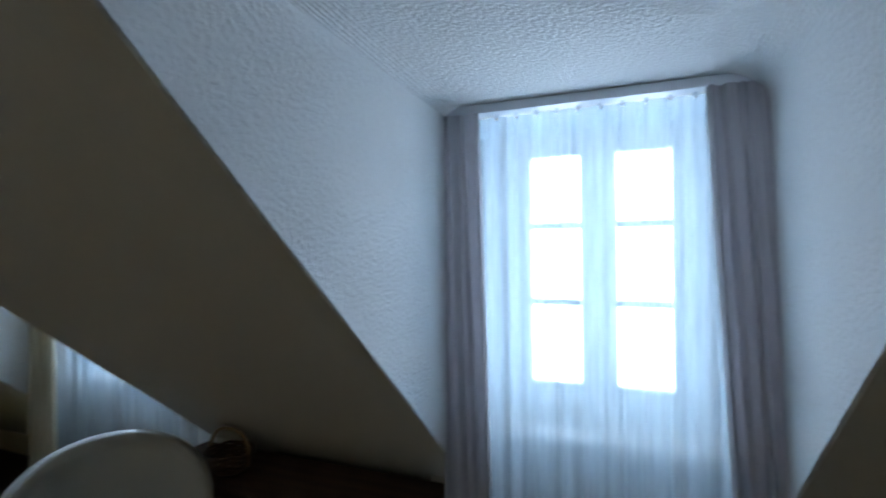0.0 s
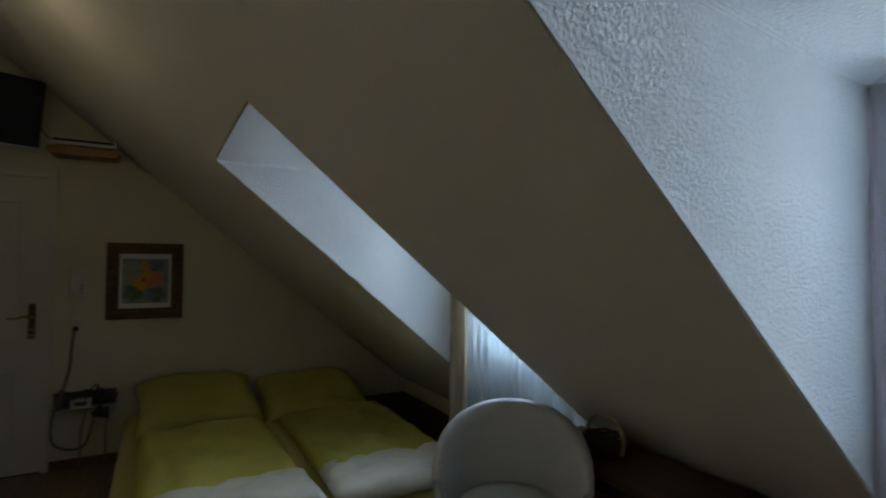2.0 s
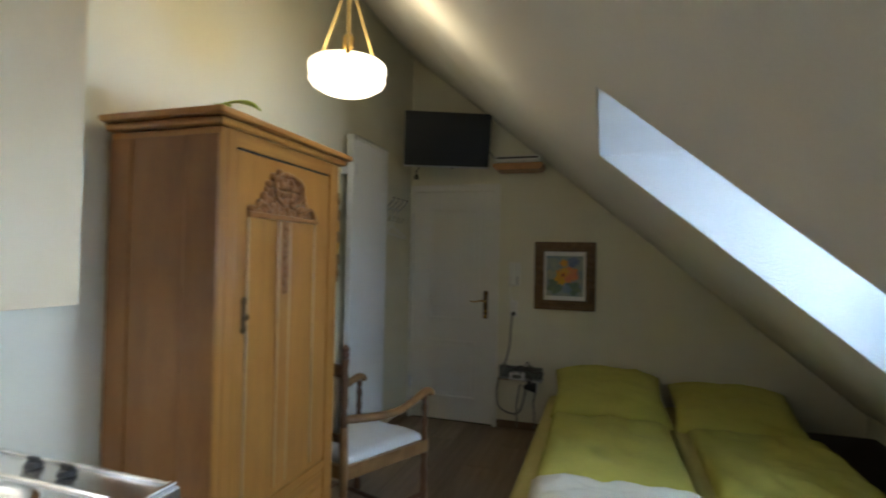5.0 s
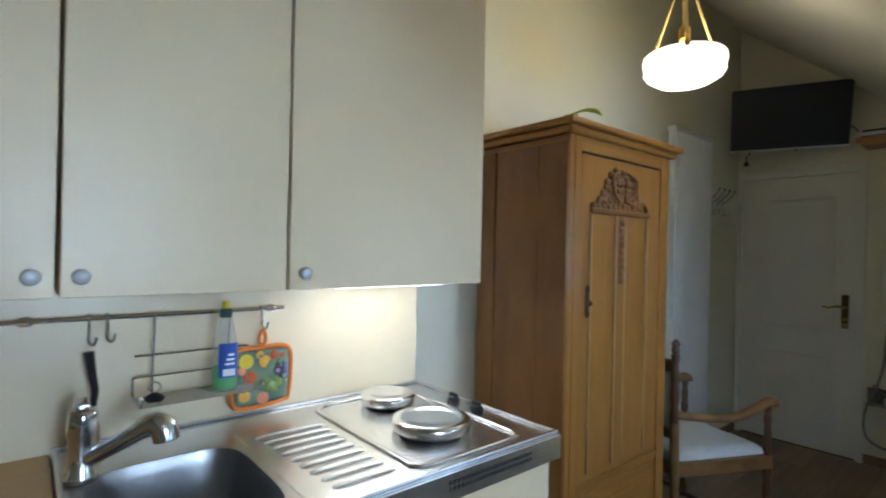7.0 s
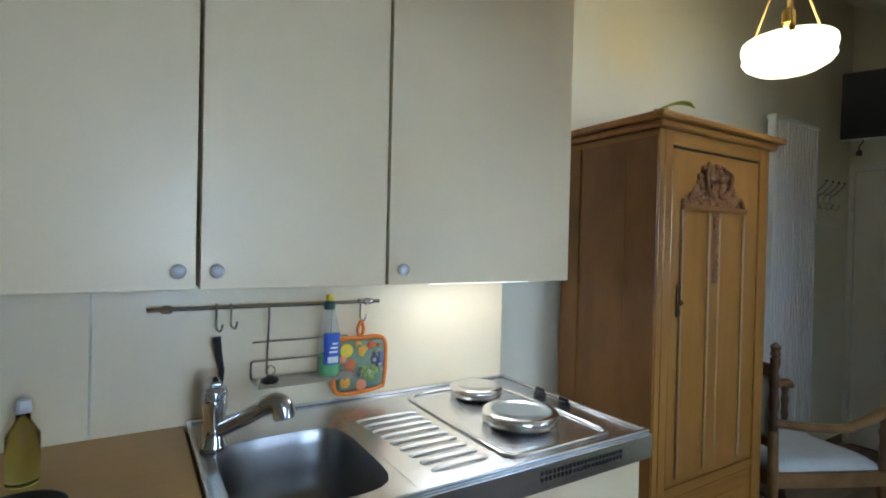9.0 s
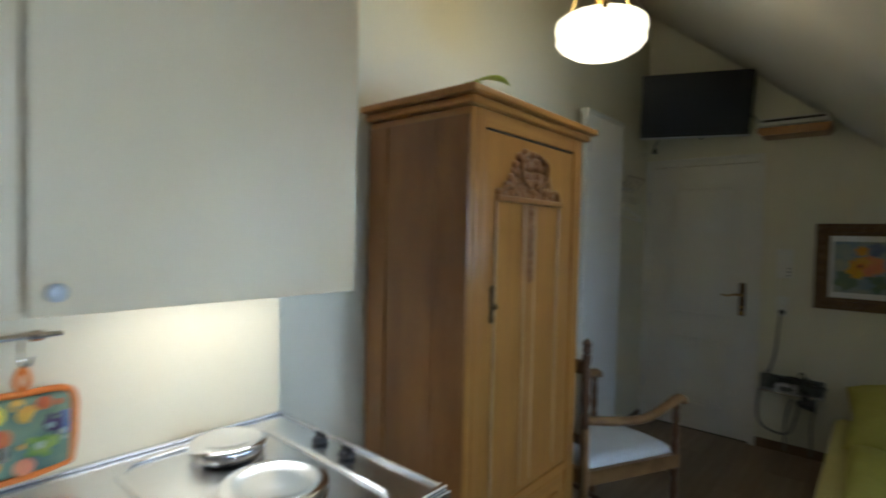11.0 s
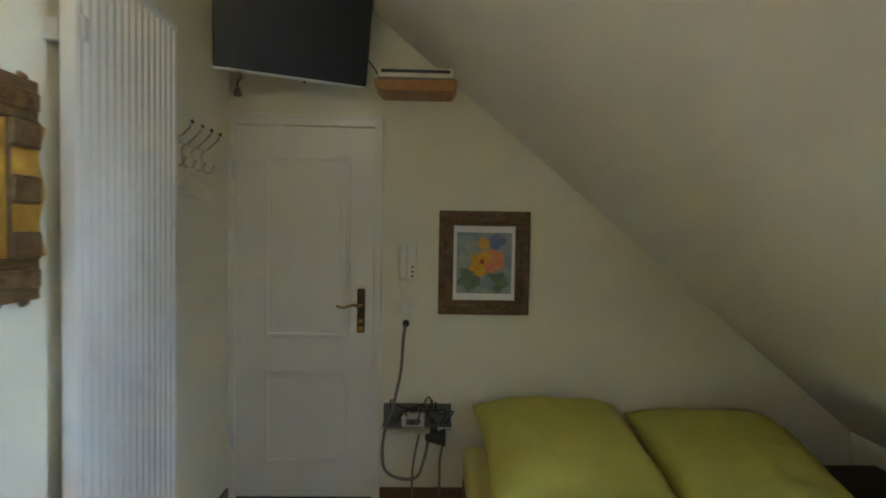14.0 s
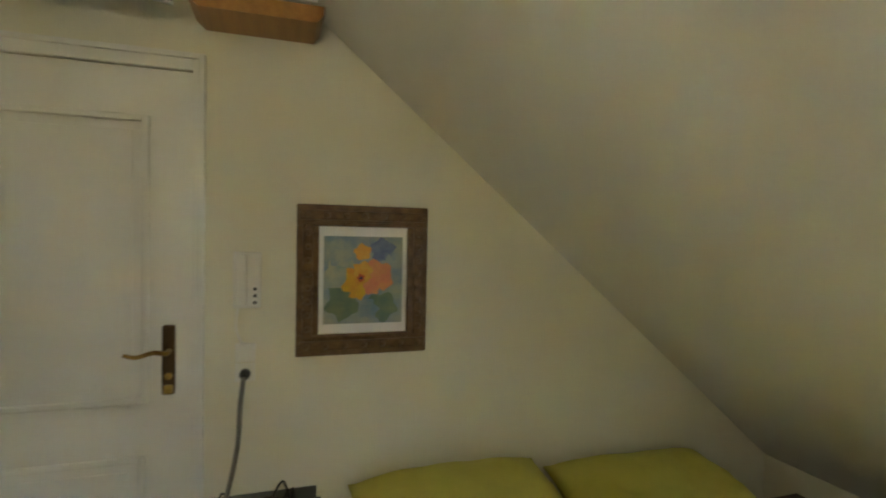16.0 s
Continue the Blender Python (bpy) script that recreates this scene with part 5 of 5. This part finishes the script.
for k, y in enumerate((0.545, 1.345)):
    bedding("pillow", pose(-3.66, y, 0.445 - 0.045 * k, 0, 13, 2 - 4 * k), 0.74, 0.77, 0.27, LIME, "plump lime green pillow at the head of the bed", "pillow", "bed pillows", 1.3 + k * 4.1, 2.7, 0.014, 0.08)
    duvet = thing("duvet", pose(-2.70, y + 0.01, 0.378, 0, 0, 0.8 - 1.6 * k), "lime green duvet turned up over a white quilt", "duvet", "duvets")
    part("cover", cushion_bm(1.12, 0.71, 0.13, pose(0, 0, 0), n=34, power=9.0, wrinkle=0.012, seed=7.7 + k * 3.3), LIME, duvet, "lime green cotton cover", smooth=True)
    part("quilt_edge", cushion_bm(0.38, 0.74, 0.11, pose(0.63, 0.01, 0.012, 0, -2, 2 - 4 * k), n=26, power=8.0, wrinkle=0.014, seed=2.1 + k * 5.1), QUILT, duvet, "white quilted inner edge", smooth=True)
side_b = thing("bedside_board", (-2.9, 2.02, 0.0), "low dark brown board bench between bed and knee wall", "bench")
part("top_board", box(-0.95, 1.0, -0.22, 0.19, 0.25, 0.29, 0.005), DARKBOARD, side_b)
for x in (-0.85, 0.9):
    part("end_board", box(x - 0.02, x + 0.02, -0.2, 0.18, 0.0, 0.2495, 0.003), DARKBOARD, side_b)

# ---- tub chair between the dormers ----
tub = thing("tub_chair", pose(-0.93, 1.19, 0.0, 0, 0, -40), "pale grey leatherette tub bar stool with a rounded back", "chair")
nA, nZ = 28, 8
vs, fs = [], []
for shellside in (0, 1):
    for j in range(nZ + 1):
        for i in range(nA + 1):
            a = (-1 + 2 * i / nA) * 1.72
            topz = 0.78 + 0.20 * max(0.0, math.cos(a * 0.9)) ** 0.62
            f = j / nZ
            z = 0.60 + (topz - 0.60) * f
            r = 0.198 + 0.035 * f - (0.03 if shellside else 0.0)
            if j == nZ and shellside:
                z -= 0.006
            vs.append((-r * math.cos(a), r * math.sin(a), z))
row = nA + 1
lay = row * (nZ + 1)
for j in range(nZ):
    for i in range(nA):
        q = j * row + i
        fs.append((q, q + row, q + row + 1, q + 1))
        fs.append((lay + q, lay + q + 1, lay + q + row + 1, lay + q + row))
for i in range(nA):
    q = nZ * row + i
    fs.append((q, lay + q, lay + q + 1, q + 1))
    fs.append((i, i + 1, lay + i + 1, lay + i))
for j in range(nZ):
    for q in (j * row, j * row + nA):
        fs.append((q, q + row, lay + q + row, lay + q) if q % row == 0 else (q, lay + q, lay + q + row, q + row))
part("shell", mesh_of("shell", vs, fs, SHELL), SHELL, tub)
part("seat_cushion", lathe([(0.14, 0.60), (0.163, 0.61), (0.165, 0.70), (0.15, 0.735), (0.09, 0.748), (0.004, 0.750)], 32, (0.01, 0, 0)), SHELL, tub, smooth=True)
part("seat_ring", lathe([(0.15, 0.565), (0.18, 0.575), (0.18, 0.599)], 32, (0.02, 0, 0)), CHROME, tub)
for k in range(4):
    a = math.pi / 4 + k * math.pi / 2
    part("leg", sweep([(0.02 + 0.13 * math.cos(a), 0.13 * math.sin(a), 0.566), (0.02 + 0.20 * math.cos(a), 0.20 * math.sin(a), 0.012)], 0.011, steps=1), CHROME, tub)
chest = thing("low_chest", (-0.70, 1.46, 0.0), "low dark brown wooden chest under the roof slope", "chest")
part("body", box(-0.455, 0.445, 0.0, 0.235, 0.05, 0.790, 0.006), CHESTWOOD, chest)
part("top_board", box(-0.462, 0.452, -0.02, 0.24, 0.7905, 0.822, 0.008, 3), CHESTWOOD, chest)
for x0, x1 in ((-0.435, -0.005), (0.005, 0.435)):
    cd = part("chest_door", box(x0, x1, -0.016, -0.0005, 0.07, 0.75, 0.004), CHESTWOOD, chest)
    part("knob", lathe([(0.006, -0.0165), (0.012, -0.03), (0.008, -0.038)], 12, (-0.03 if x0 < 0 else 0.03, 0, 0.45), "y"), BRONZE, cd)
for x in (-0.40, 0.40):
    for y in (0.04, 0.20):
        part("foot", lathe([(0.018, 0.0), (0.026, 0.02), (0.022, 0.0495)], 12, (x, y, 0)), CHESTWOOD, chest)

basket = thing("cane_basket", (-0.905, 1.545, 0.8225), "small brown cane basket with a bent handle on the chest", "basket")
part("base", lathe([(0.050, 0.0), (0.056, 0.004), (0.050, 0.008)], 24), CHESTWOOD, basket)
for q in range(7):
    rq, zq = 0.058 + 0.0022 * q, 0.012 + 0.0075 * q
    ring_ = [(rq * math.cos(2 * math.pi * a / 16), rq * math.sin(2 * math.pi * a / 16), zq + 0.002 * (-1) ** (a + q)) for a in range(17)]
    part("woven_ring", sweep(ring_, 0.0045, n=6, steps=2), CHESTWOOD, basket)
part("handle", sweep([(-0.070, 0, 0.02), (-0.074, 0, 0.07), (-0.045, 0, 0.112), (0.0, 0, 0.122), (0.045, 0, 0.112), (0.074, 0, 0.07), (0.070, 0, 0.02)], 0.006, n=8), CANE, basket, "pale bent cane handle", smooth=True)

# ---- floorboards ----
floor = bpy.data.objects["floor"]
PW, PL = 0.19, 1.285
plank_meshes = {}
y, r = YS, 0
while y < YN - 0.01:
    wide = min(PW, YN - y)
    x = XW - 0.43 * (r % 3)
    while x < XE - 0.01:
        a, b_ = max(x, XW), min(x + PL, XE)
        if b_ - a > 0.01:
            key = (round(b_ - a, 3), round(wide, 3))
            if key not in plank_meshes:
                hx, hy = key[0] / 2 - 0.0007, key[1] / 2 - 0.0007
                plank_meshes[key] = finish("floorboard", box(-hx, hx, -hy, hy, -0.0135, 0.0, 0.0012, 1), PLANK)
            ob = new("floorboard", plank_meshes[key])
            ob.parent = floor
            ob.location = ((a + b_) / 2, y + wide / 2, 0.0)
        x += PL
    y += PW
    r += 1
